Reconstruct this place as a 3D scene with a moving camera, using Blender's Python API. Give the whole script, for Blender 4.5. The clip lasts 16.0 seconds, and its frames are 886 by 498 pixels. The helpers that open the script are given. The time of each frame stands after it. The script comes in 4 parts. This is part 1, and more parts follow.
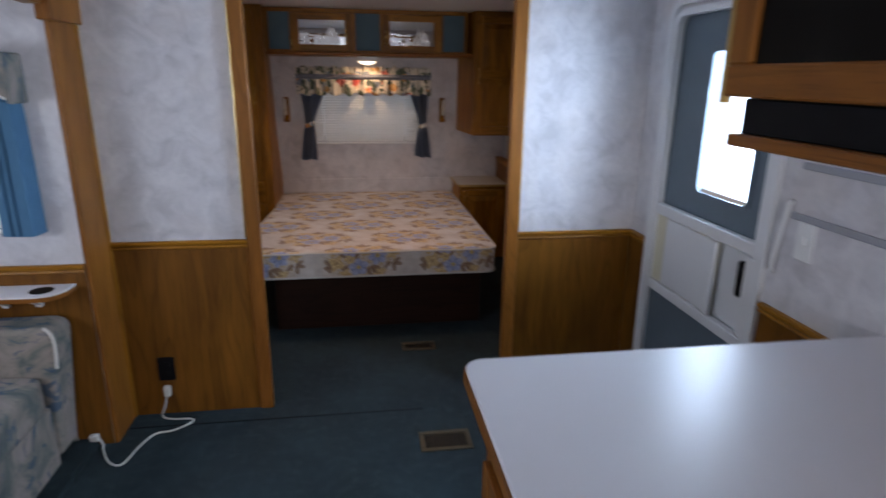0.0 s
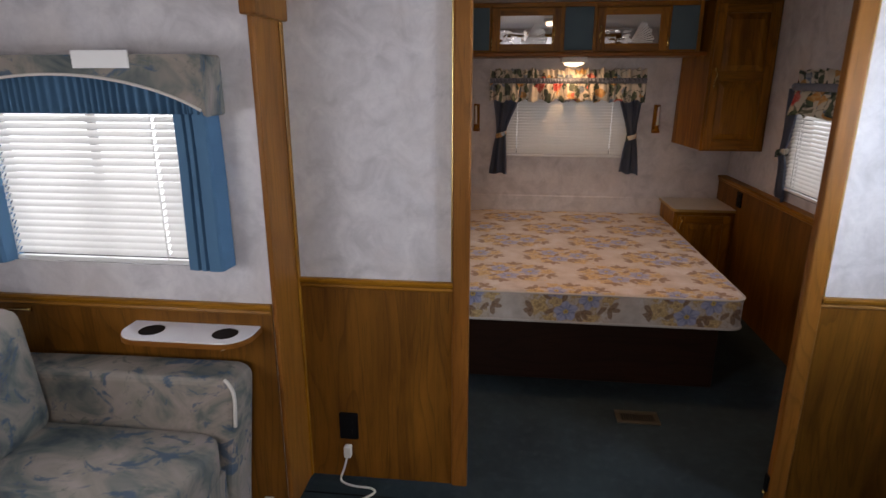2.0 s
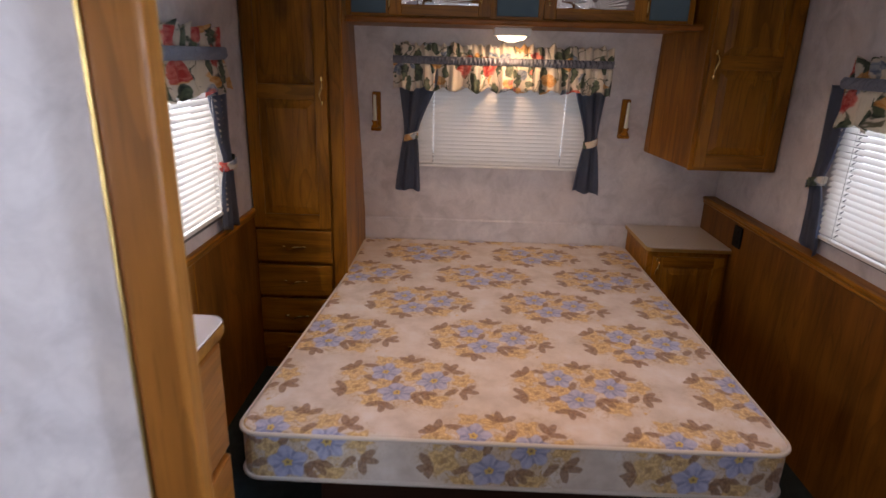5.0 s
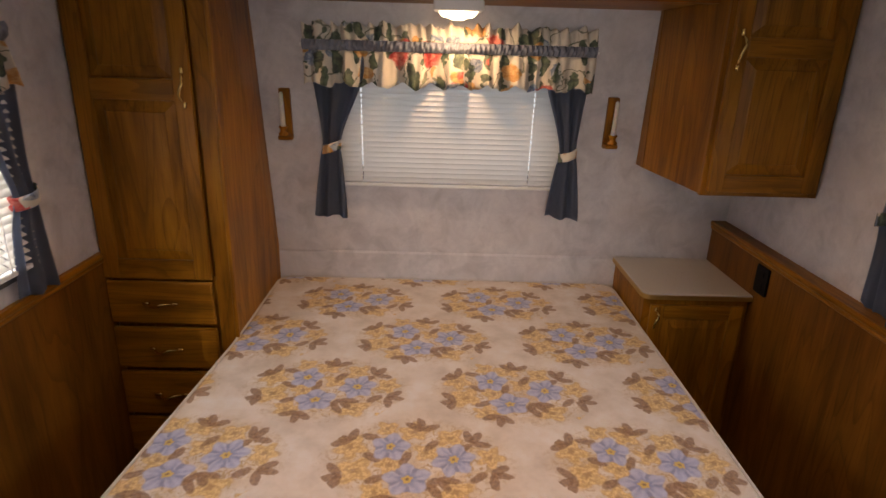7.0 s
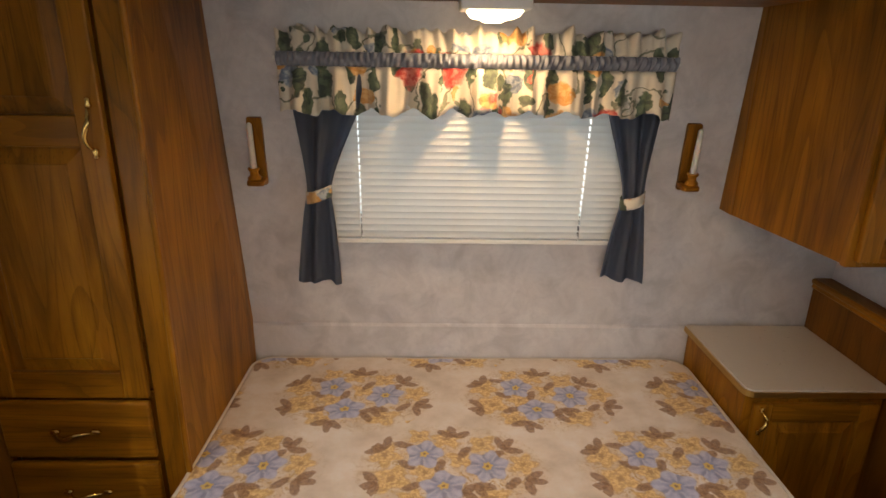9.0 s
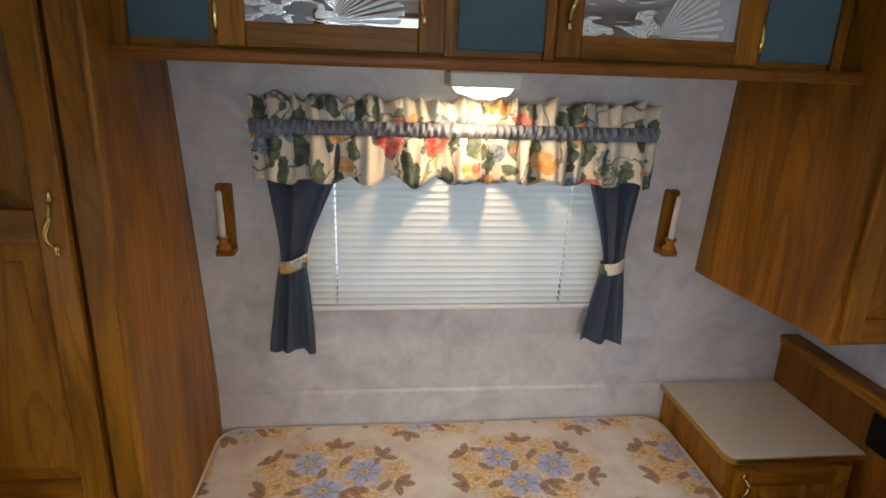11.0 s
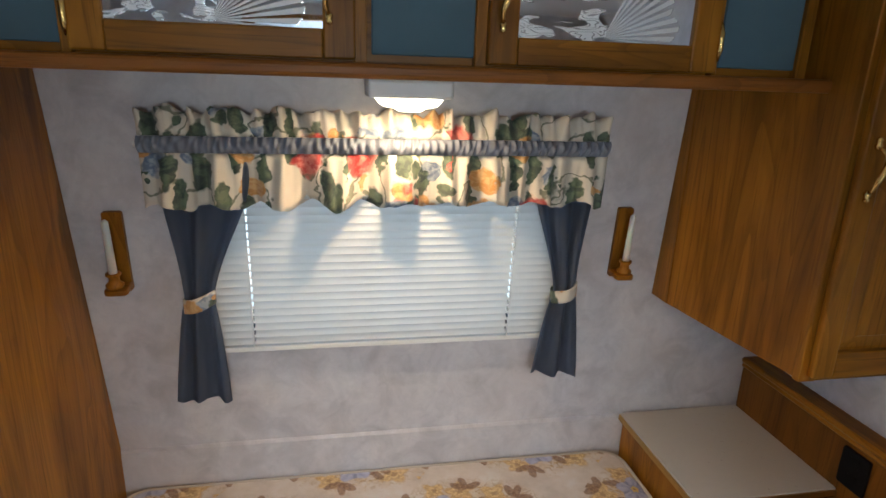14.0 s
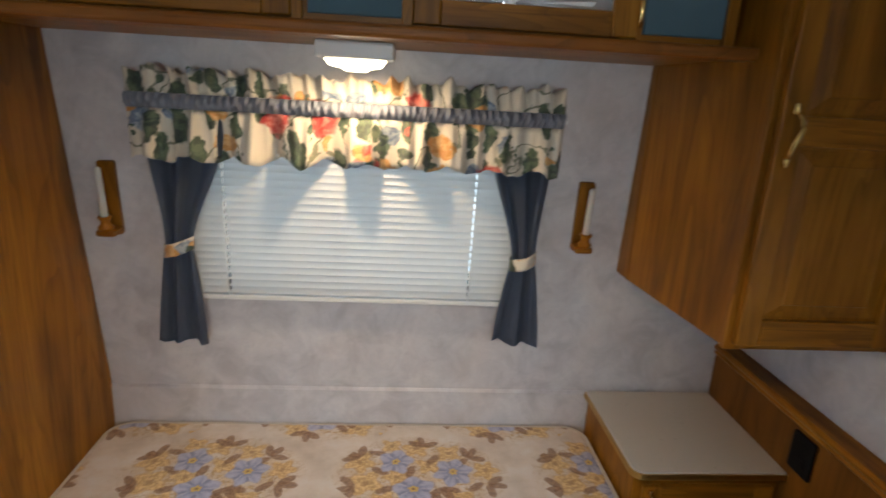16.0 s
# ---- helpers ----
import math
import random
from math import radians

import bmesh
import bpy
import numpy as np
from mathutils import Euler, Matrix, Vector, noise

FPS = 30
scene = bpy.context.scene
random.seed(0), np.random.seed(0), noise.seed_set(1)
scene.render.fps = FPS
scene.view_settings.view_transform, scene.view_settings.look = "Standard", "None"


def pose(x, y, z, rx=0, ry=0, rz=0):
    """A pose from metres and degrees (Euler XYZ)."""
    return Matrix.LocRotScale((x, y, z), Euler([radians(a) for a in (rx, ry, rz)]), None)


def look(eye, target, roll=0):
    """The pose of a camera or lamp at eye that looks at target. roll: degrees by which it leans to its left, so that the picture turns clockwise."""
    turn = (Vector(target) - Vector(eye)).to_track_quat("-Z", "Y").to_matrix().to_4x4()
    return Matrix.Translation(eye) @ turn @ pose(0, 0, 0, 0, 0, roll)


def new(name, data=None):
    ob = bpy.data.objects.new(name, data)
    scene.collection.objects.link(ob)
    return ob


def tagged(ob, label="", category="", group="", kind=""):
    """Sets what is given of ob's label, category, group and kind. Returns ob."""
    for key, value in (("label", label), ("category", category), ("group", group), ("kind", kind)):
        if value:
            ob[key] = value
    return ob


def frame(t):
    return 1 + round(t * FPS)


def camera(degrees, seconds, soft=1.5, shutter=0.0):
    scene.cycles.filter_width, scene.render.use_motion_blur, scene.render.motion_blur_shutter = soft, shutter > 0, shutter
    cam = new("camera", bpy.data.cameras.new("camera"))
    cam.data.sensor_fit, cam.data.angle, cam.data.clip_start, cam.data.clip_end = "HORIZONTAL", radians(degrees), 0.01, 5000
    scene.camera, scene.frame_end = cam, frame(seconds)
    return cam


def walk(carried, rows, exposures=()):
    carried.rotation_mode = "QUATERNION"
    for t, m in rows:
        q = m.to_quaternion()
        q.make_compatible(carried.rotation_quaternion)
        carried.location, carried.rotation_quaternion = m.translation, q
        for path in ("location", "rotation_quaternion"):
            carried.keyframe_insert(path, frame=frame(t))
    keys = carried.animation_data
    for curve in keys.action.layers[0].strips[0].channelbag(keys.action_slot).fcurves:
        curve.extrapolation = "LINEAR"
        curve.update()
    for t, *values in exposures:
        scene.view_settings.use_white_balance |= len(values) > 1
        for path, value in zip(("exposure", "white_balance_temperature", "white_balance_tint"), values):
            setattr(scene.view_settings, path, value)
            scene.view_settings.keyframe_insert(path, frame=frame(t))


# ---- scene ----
cam = camera(74.3, 16.0, soft=1.5, shutter=0.4)
PATH = [
    (0, (0.077, 0.001, 1.534), (0.359, 1.897, 0.963), 0.7),
    (0.5, (0.122, 0.186, 1.58), (0.075, 2.107, 1.025), 0.3),
    (1, (-0.002, 0.371, 1.541), (-0.081, 2.295, 1.002), 0.2),
    (1.5, (-0.167, 0.508, 1.561), (-0.314, 2.425, 1.01), -0.1),
    (2, (-0.218, 0.63, 1.525), (-0.442, 2.537, 0.965), 0.0),
    (2.5, (-0.137, 0.921, 1.549), (-0.359, 2.824, 0.975), 0.4),
    (3, (-0.071, 1.143, 1.543), (-0.237, 3.051, 0.967), 0.5),
    (3.2, (-0.117, 1.24, 1.531), (-0.255, 3.147, 0.945), 0.7),
    (5.3, (-0.048, 2.125, 1.539), (-0.073, 4.023, 0.909), 1.4),
    (5.5, (-0.065, 2.231, 1.541), (-0.081, 4.129, 0.913), 1.2),
    (6, (-0.024, 2.438, 1.525), (-0.04, 4.336, 0.895), 1.1),
    (6.5, (0.115, 2.628, 1.522), (0.109, 4.523, 0.884), 1.5),
    (7, (0.124, 2.749, 1.507), (0.148, 4.641, 0.859), 1.7),
    (7.5, (0.038, 2.938, 1.509), (0.097, 4.829, 0.858), 1.7),
    (8, (-0.002, 3.099, 1.508), (0.037, 4.988, 0.854), 1.5),
    (8.5, (0.055, 3.286, 1.525), (0.05, 5.177, 0.874), 1.0),
    (9, (0.029, 3.377, 1.523), (0.074, 5.275, 0.895), 1.0),
    (9.5, (-0.044, 3.432, 1.546), (0.111, 5.325, 0.921), 1.6),
    (9.7, (-0.05, 3.444, 1.566), (0.148, 5.332, 0.936), 2.3),
    (11.8, (-0.105, 3.572, 1.688), (0.124, 5.48, 1.135), 2.2),
    (12, (-0.193, 3.62, 1.689), (0.025, 5.531, 1.14), 2.8),
    (12.5, (-0.206, 3.645, 1.69), (0.025, 5.554, 1.14), 2.8),
    (13, (-0.042, 3.681, 1.682), (0.267, 5.581, 1.138), 2.4),
    (13.5, (0.032, 3.691, 1.682), (0.379, 5.581, 1.127), 2.1),
    (14, (0.032, 3.673, 1.671), (0.387, 5.559, 1.107), 1.9),
    (14.5, (0.026, 3.584, 1.673), (0.399, 5.469, 1.119), 2.3),
    (15, (0.084, 3.52, 1.674), (0.51, 5.402, 1.146), 2.8),
    (15.5, (0.197, 3.476, 1.653), (0.62, 5.356, 1.118), 3.2),
    (16, (0.283, 3.526, 1.585), (0.443, 5.445, 1.045), 3.3),
]
walk(cam, [(t, look(eye, target, roll)) for t, eye, target, roll in PATH],
     exposures=[(0, -0.17, 6600, 17), (1.5, -0.18, 7200, 19), (3.0, 0.02, 8600, 24), (5.5, 0.44, 7000, 23), (7.0, 0.56, 7500, 17), (8.5, 0.78, 7800, 10), (9.7, 0.83, 7000, 4), (11.8, 0.96, 5950, 1), (15, 0.92, 5900, 1), (16, 0.86, 6100, 1)])

# ---- world, sun, daylight ----
world = bpy.data.worlds.new("sky")
scene.world = world
world.use_nodes = True
wn = world.node_tree
sky = wn.nodes.new("ShaderNodeTexSky")
sky.sky_type, sky.sun_disc = "NISHITA", False
sky.sun_elevation, sky.sun_rotation = radians(44), radians(214)
wn.links.new(sky.outputs[0], wn.nodes["Background"].inputs[0])
wn.nodes["Background"].inputs[1].default_value = 0.12
sun = new("sun", bpy.data.lights.new("sun", "SUN"))
sun.data.energy, sun.data.angle, sun.data.color = 3.0, radians(0.5), (1, 0.95, 0.87)
sun.matrix_world = look((-2.8, -4.1, 4.8), (0, 0, 0))


def window_light(name, at, toward, w, h, power, color):
    """An area lamp standing for daylight in an opening, seen or assumed."""
    lamp = new(name, bpy.data.lights.new(name, "AREA"))
    lamp.data.shape, lamp.data.size, lamp.data.size_y = "RECTANGLE", w, h
    lamp.data.energy, lamp.data.color = power, color
    lamp.matrix_world = look(at, toward)
    return lamp


DAY = (0.72, 0.85, 1.0)
window_light("slide_window_light", (-1.50, 2.50, 1.2), (-1.50, 1.0, 1.15), 0.9, 0.6, 8.0, DAY)
window_light("bed_left_window_light", (-1.085, 3.76, 1.2), (0, 3.76, 1.15), 0.94, 0.6, 4.6, DAY)
window_light("bed_right_window_light", (1.47, 3.75, 1.2), (0, 3.75, 1.15), 0.92, 0.6, 4.4, DAY)
window_light("front_window_light", (0.17, 5.36, 1.22), (0.17, 4.0, 1.2), 0.8, 0.45, 0.9, DAY)
# added fill on the sofa side, for a window assumed out of view
window_light("sofa_window_light", (-2.014, 0.9, 1.22), (0, 0.9, 1.1), 1.15, 0.5, 17, DAY)
window_light("entry_window_light", (1.55, 1.96, 1.37), (0, 1.96, 1.2), 0.4, 0.6, 34, (0.58, 0.78, 1.0))
# added fill from an assumed opening in the unseen rear wall
window_light("rear_window_light", (0.2, -2.35, 1.35), (0.2, 0, 1.2), 1.3, 0.7, 35, (0.9, 0.95, 1.0))


# ---- materials ----
class Nodes:
    """Short spellings for building a shader tree."""

    def __init__(self, name):
        self.mat = bpy.data.materials.new(name)
        self.mat.use_nodes = True
        self.t = self.mat.node_tree
        self.bsdf = self.t.nodes["Principled BSDF"]

    def node(self, kind, **inputs):
        n = self.t.nodes.new(kind)
        for k, v in inputs.items():
            self.put(n, k, v)
        return n

    def put(self, n, k, v):
        s = n.inputs[int(k[1:])] if k[0] == "i" and k[1:].isdigit() else n.inputs[k.replace("_", " ")]
        if isinstance(v, bpy.types.NodeSocket):
            self.t.links.new(v, s)
        else:
            s.default_value = v

    def math(self, op, a, b=0.0, c=0.0):
        n = self.node("ShaderNodeMath", i0=a, i1=b, i2=c)
        n.operation = op
        return n.outputs[0]

    def vec(self, op, a, b=(0, 0, 0)):
        n = self.node("ShaderNodeVectorMath", i0=a, i1=b)
        n.operation = op
        return n.outputs["Value"] if op in ("LENGTH", "DOT_PRODUCT", "DISTANCE") else n.outputs[0]

    def coords(self, scale=(1, 1, 1), rot=(0, 0, 0), shuffle=0.0):
        v = self.node("ShaderNodeTexCoord").outputs["Object"]
        if shuffle:
            r = self.node("ShaderNodeObjectInfo").outputs["Random"]
            off = self.vec("MULTIPLY", self.node("ShaderNodeCombineXYZ", i0=r, i1=r, i2=r).outputs[0], (shuffle, shuffle * 0.7, shuffle * 1.3))
            v = self.vec("ADD", v, off)
        return self.node("ShaderNodeMapping", Vector=v, Scale=scale, Rotation=rot).outputs[0]

    def noise(self, v, scale, detail=4, rough=0.55, out="Fac", distort=0.0):
        return self.node("ShaderNodeTexNoise", Vector=v, Scale=scale, Detail=detail, Roughness=rough, Distortion=distort).outputs[out]

    def ramp(self, fac, *stops):
        n = self.node("ShaderNodeValToRGB", Fac=fac)
        e = n.color_ramp.elements
        while len(e) < len(stops):
            e.new(0.5)
        for el, (p, col) in zip(e, stops):
            el.position, el.color = p, (*col, 1)
        return n.outputs[0]

    def step(self, x, a, b):
        return self.node("ShaderNodeMapRange", i0=x, i1=a, i2=b).outputs[0]

    def mix(self, fac, a, b, blend="MIX"):
        n = self.node("ShaderNodeMix")
        n.data_type, n.blend_type = "RGBA", blend
        for s, v in ((n.inputs[0], fac), (n.inputs[6], a), (n.inputs[7], b)):
            if isinstance(v, bpy.types.NodeSocket):
                self.t.links.new(v, s)
            else:
                s.default_value = (*v, 1) if isinstance(v, tuple) else v
        return n.outputs[2]

    def bump(self, h, strength, distance):
        n = self.node("ShaderNodeBump", Height=h, Strength=strength, Distance=distance)
        self.put(self.bsdf, "Normal", n.outputs[0])

    def done(self, color, rough=0.5, metal=0.0, **more):
        self.put(self.bsdf, "Base Color", (*color, 1) if isinstance(color, tuple) else color)
        self.put(self.bsdf, "Roughness", rough)
        self.put(self.bsdf, "Metallic", metal)
        for k, v in more.items():
            self.put(self.bsdf, k, v)
        return self.mat


def oak(name, grain, dark, light, rough=0.36):
    """Stained oak with its grain along the axis named."""
    n = Nodes(name)
    sc = {"x": (0.9, 9, 9), "y": (9, 0.9, 9), "z": (9, 9, 0.9)}[grain]
    fs = {"x": (6, 230, 230), "y": (230, 6, 230), "z": (230, 230, 6)}[grain]
    v = n.coords(sc, shuffle=9.0)
    broad = n.noise(v, 1.0, 6, 0.6, distort=1.6)
    rings = n.math("FRACT", n.math("MULTIPLY", n.noise(v, 0.45, 2, 0.4, distort=0.6), 9.0))
    rings = n.math("POWER", rings, 2.2)
    pores = n.noise(n.coords(fs, shuffle=9.0), 1.0, 3, 0.6)
    mid = tuple((a + b) / 2 for a, b in zip(dark, light))
    col = n.ramp(broad, (0.30, dark), (0.5, mid), (0.70, light))
    col = n.mix(n.math("MULTIPLY", rings, 0.22), col, dark)
    sheen = n.noise(n.coords({"x": (1, 3, 3), "y": (3, 1, 3), "z": (3, 3, 1)}[grain], shuffle=5.0), 2.6, 3, 0.5)
    col = n.mix(n.math("MULTIPLY", n.step(sheen, 0.42, 0.66), 0.40), col, tuple(c * 1.2 for c in light))
    arcs = n.math("FRACT", n.math("MULTIPLY", n.noise(n.coords({"x": (0.5, 4, 4), "y": (4, 0.5, 4), "z": (4, 4, 0.5)}[grain], shuffle=7.0), 1.3, 2, 0.35, distort=0.4), 16.0))
    col = n.mix(n.math("MULTIPLY", n.step(arcs, 0.72, 0.96), 0.34), col, tuple(c * 0.6 for c in dark))
    col = n.mix(n.math("MULTIPLY", n.step(pores, 0.56, 0.72), 0.55), col, tuple(c * 0.45 for c in dark))
    n.bump(pores, 0.16, 0.002)
    return n.done(col, n.math("ADD", n.math("MULTIPLY", pores, 0.18), rough - 0.06), Specular_IOR_Level=0.2)


OAK_D, OAK_L = (0.115, 0.041, 0.003), (0.36, 0.150, 0.012)
PAN_D, PAN_L = (0.085, 0.030, 0.0035), (0.215, 0.083, 0.010)
oak_z, oak_x, oak_y = (oak("oak_" + a, a, OAK_D, OAK_L) for a in "zxy")
panel_oak = oak("oak_panelling", "z", PAN_D, PAN_L, 0.42)
light_oak = oak("honey_oak", "z", (0.15, 0.050, 0.008), (0.27, 0.100, 0.017))
light_oak_x = oak("honey_oak_flat", "x", (0.15, 0.050, 0.008), (0.27, 0.100, 0.017))
light_oak_y = oak("honey_oak_long", "y", (0.15, 0.050, 0.008), (0.27, 0.100, 0.017))
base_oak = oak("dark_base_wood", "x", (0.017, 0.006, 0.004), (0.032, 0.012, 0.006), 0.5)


def wallpaper():
    n = Nodes("mottled_wallpaper")
    v = n.coords()
    big = n.noise(v, 9, 5, 0.6, distort=0.8)
    fine = n.noise(v, 28, 5, 0.65, distort=1.2)
    warm = n.noise(v, 3.1, 3, 0.5)
    col = n.ramp(big, (0.3, (0.47, 0.455, 0.475)), (0.5, (0.60, 0.58, 0.60)), (0.72, (0.69, 0.67, 0.68)))
    col = n.mix(n.math("MULTIPLY", n.step(fine, 0.45, 0.72), 0.4), col, (0.45, 0.435, 0.465))
    col = n.mix(n.math("MULTIPLY", n.step(warm, 0.5, 0.7), 0.45), col, (0.62, 0.555, 0.53))
    n.bump(n.noise(v, 90, 3), 0.12, 0.002)
    return n.done(col, n.math("ADD", n.math("MULTIPLY", fine, 0.3), 0.32))


def carpet():
    n = Nodes("blue_carpet")
    v = n.coords()
    wear = n.noise(v, 3.0, 4, 0.6)
    pile = n.noise(v, 260, 2)
    tread = n.noise(v, 22, 4, 0.6)
    col = n.ramp(wear, (0.3, (0.006, 0.016, 0.020)), (0.7, (0.018, 0.040, 0.048)))
    col = n.mix(n.math("MULTIPLY", pile, 0.6), col, (0.006, 0.017, 0.025))
    col = n.mix(n.math("MULTIPLY", n.step(tread, 0.5, 0.75), 0.4), col, (0.032, 0.062, 0.074))
    n.bump(n.math("ADD", pile, n.math("MULTIPLY", tread, 0.6)), 0.7, 0.006)
    return n.done(col, 0.95)


def plain(name, color, rough=0.5, metal=0.0, vary=0.12, scale=18.0, bump=0.05, **more):
    """A painted, moulded or metal surface with slight unevenness."""
    n = Nodes(name)
    v = n.coords()
    a = n.noise(v, scale, 4)
    b = n.noise(v, scale * 9, 3)
    col = n.mix(n.math("MULTIPLY", a, vary * 2), color, tuple(c * 0.7 for c in color))
    n.bump(b, bump, 0.001)
    return n.done(col, n.math("ADD", n.math("MULTIPLY", a, 0.14), max(rough - 0.07, 0.02)), metal, **more)


def weave(name, color, other, rough=0.85, share=0.0):
    """Woven cloth with a fine thread and soft fading."""
    n = Nodes(name)
    v = n.coords()
    thread = n.math("MULTIPLY", n.math("SINE", n.node("ShaderNodeSeparateXYZ", i0=n.coords((1500, 1500, 1500))).outputs[2]), 0.5)
    fade = n.noise(v, 7, 4)
    col = n.mix(fade, color, other)
    n.bump(n.math("ADD", thread, n.noise(v, 500, 2)), 0.15, 0.0006)
    mat = n.done(col, rough)
    if share:
        through_light(n, tuple(min(1, c * 3.2) for c in other), share)
    return mat


def through_light(mat_nodes, col, share):
    """Lets part of the light pass through a thin sheet."""
    n = mat_nodes
    tr = n.node("ShaderNodeBsdfTranslucent", Color=col if isinstance(col, bpy.types.NodeSocket) else (*col, 1))
    m = n.node("ShaderNodeMixShader", i0=share, i1=n.bsdf.outputs[0], i2=tr.outputs[0])
    n.t.links.new(m.outputs[0], n.t.nodes["Material Output"].inputs[0])


def slat_material(name, share):
    n = Nodes(name)
    v = n.coords((1, 1, 1))
    col = n.mix(n.noise(v, 14, 3), (0.80, 0.79, 0.75), (0.70, 0.69, 0.66))
    mat = n.done(col, 0.42)
    through_light(n, (0.86, 0.87, 0.88), share)
    return mat


def bouquet_print():
    """Cream ticking printed with bouquets of blue and yellow flowers and brown leaves."""
    n = Nodes("bouquet_ticking")
    sp = n.node("ShaderNodeSeparateXYZ", i0=n.coords())
    pos = n.node("ShaderNodeCombineXYZ", i0=sp.outputs[0], i1=n.math("ADD", sp.outputs[1], sp.outputs[2])).outputs[0]
    wob = n.vec("MULTIPLY", n.vec("SUBTRACT", n.noise(pos, 26, 3, out="Color"), (0.5, 0.5, 0.5)), (0.013, 0.013, 0))
    wob2 = n.vec("MULTIPLY", n.vec("SUBTRACT", n.noise(pos, 95, 3, out="Color"), (0.5, 0.5, 0.5)), (0.007, 0.007, 0))
    pos2 = n.vec("ADD", n.vec("ADD", pos, wob), wob2)

    def cell(ox, oy):
        s = n.node("ShaderNodeSeparateXYZ", i0=n.vec("SUBTRACT", pos2, (ox, oy, 0)))
        x = n.math("MULTIPLY", n.math("SUBTRACT", n.math("FRACT", n.math("ADD", n.math("DIVIDE", s.outputs[0], 0.57), 0.5)), 0.5), 0.57)
        y = n.math("MULTIPLY", n.math("SUBTRACT", n.math("FRACT", n.math("ADD", n.math("DIVIDE", s.outputs[1], 0.65), 0.5)), 0.5), 0.65)
        p = n.node("ShaderNodeCombineXYZ", i0=x, i1=y).outputs[0]
        return p, n.vec("LENGTH", n.vec("MULTIPLY", p, (1 / 0.57, 1 / 0.65, 0)))

    pa, da = cell(0.09, 4.61 + 0.53)
    pb, db = cell(-0.195, 4.285 + 0.53)
    pick = n.math("LESS_THAN", da, db)
    mv = n.node("ShaderNodeMix")
    mv.data_type = "VECTOR"
    n.t.links.new(pick, mv.inputs[0])
    n.t.links.new(pb, mv.inputs[4])
    n.t.links.new(pa, mv.inputs[5])
    p = mv.outputs[1]

    blot = n.noise(pos, 9, 4, 0.6)
    col = n.ramp(blot, (0.3, (0.54, 0.47, 0.42)), (0.52, (0.68, 0.61, 0.56)), (0.68, (0.74, 0.71, 0.70)))
    grain = n.noise(pos, 90, 5, 0.75)

    def shape(cx, cy, r, petals, turn=0.0, sx=1.0, deep=0.22):
        q = n.vec("SUBTRACT", p, (cx, cy, 0))
        q = n.vec("MULTIPLY", n.node("ShaderNodeMapping", Vector=q, Rotation=(0, 0, turn)).outputs[0], (1, sx, 1))
        s = n.node("ShaderNodeSeparateXYZ", i0=q)
        ang = n.math("ARCTAN2", s.outputs[1], s.outputs[0])
        rad = n.vec("LENGTH", q)
        edge = n.math("MULTIPLY_ADD", n.math("COSINE", n.math("MULTIPLY", ang, float(petals))), deep * r, r * (1 - deep))
        rel = n.math("DIVIDE", rad, edge)
        return rel, ang

    # faint sprays round each bouquet
    halo = n.vec("LENGTH", n.vec("MULTIPLY", p, (1 / 0.24, 1 / 0.17, 0)))
    spray = n.math("MULTIPLY", n.step(n.noise(pos, 34, 4, 0.65, distort=2.0), 0.52, 0.60), n.step(halo, 1.12, 0.75))
    col = n.mix(n.math("MULTIPLY", spray, 0.85), col, (0.40, 0.26, 0.11))
    wash = n.math("MULTIPLY", n.step(n.noise(pos, 21, 3, 0.6, distort=1.0), 0.42, 0.54), n.step(halo, 1.05, 0.7))
    col = n.mix(n.math("MULTIPLY", wash, 0.5), col, n.mix(n.step(grain, 0.42, 0.58), (0.42, 0.26, 0.10), (0.74, 0.55, 0.28)))
    for cx, cy, r, k in ((-0.155, 0.045, 0.047, 5), (-0.135, -0.035, 0.05, 4), (-0.01, 0.105, 0.042, 5), (0.075, 0.085, 0.040, 4), (-0.085, -0.10, 0.038, 5),
                         (0.085, -0.095, 0.045, 4), (0.165, 0.015, 0.040, 5), (0.02, 0.03, 0.036, 4), (-0.075, 0.115, 0.034, 4), (0.16, -0.125, 0.024, 5), (-0.06, -0.015, 0.04, 5)):
        rel, ang = shape(cx * 1.12, cy * 1.12, r * 1.28, k, cx * 31, 1.15, 0.2)
        tone = n.mix(n.step(grain, 0.44, 0.56), (0.54, 0.33, 0.10), (0.80, 0.60, 0.28))
        tone = n.mix(n.math("MULTIPLY", n.step(rel, 0.26, 0.14), 0.8), tone, (0.33, 0.17, 0.05))
        tone = n.mix(n.math("MULTIPLY", n.step(rel, 0.78, 1.0), 0.5), tone, (0.42, 0.26, 0.11))
        fold = n.math("MULTIPLY", n.step(n.math("SINE", n.math("MULTIPLY_ADD", rel, 11.0, n.math("MULTIPLY", ang, 2.0))), 0.2, 1.0), 0.42)
        tone = n.mix(fold, tone, (0.40, 0.22, 0.07))
        col = n.mix(n.math("MULTIPLY", n.step(rel, 1.04, 0.78), n.math("MULTIPLY_ADD", n.step(grain, 0.30, 0.5), 0.45, 0.5)), col, tone)
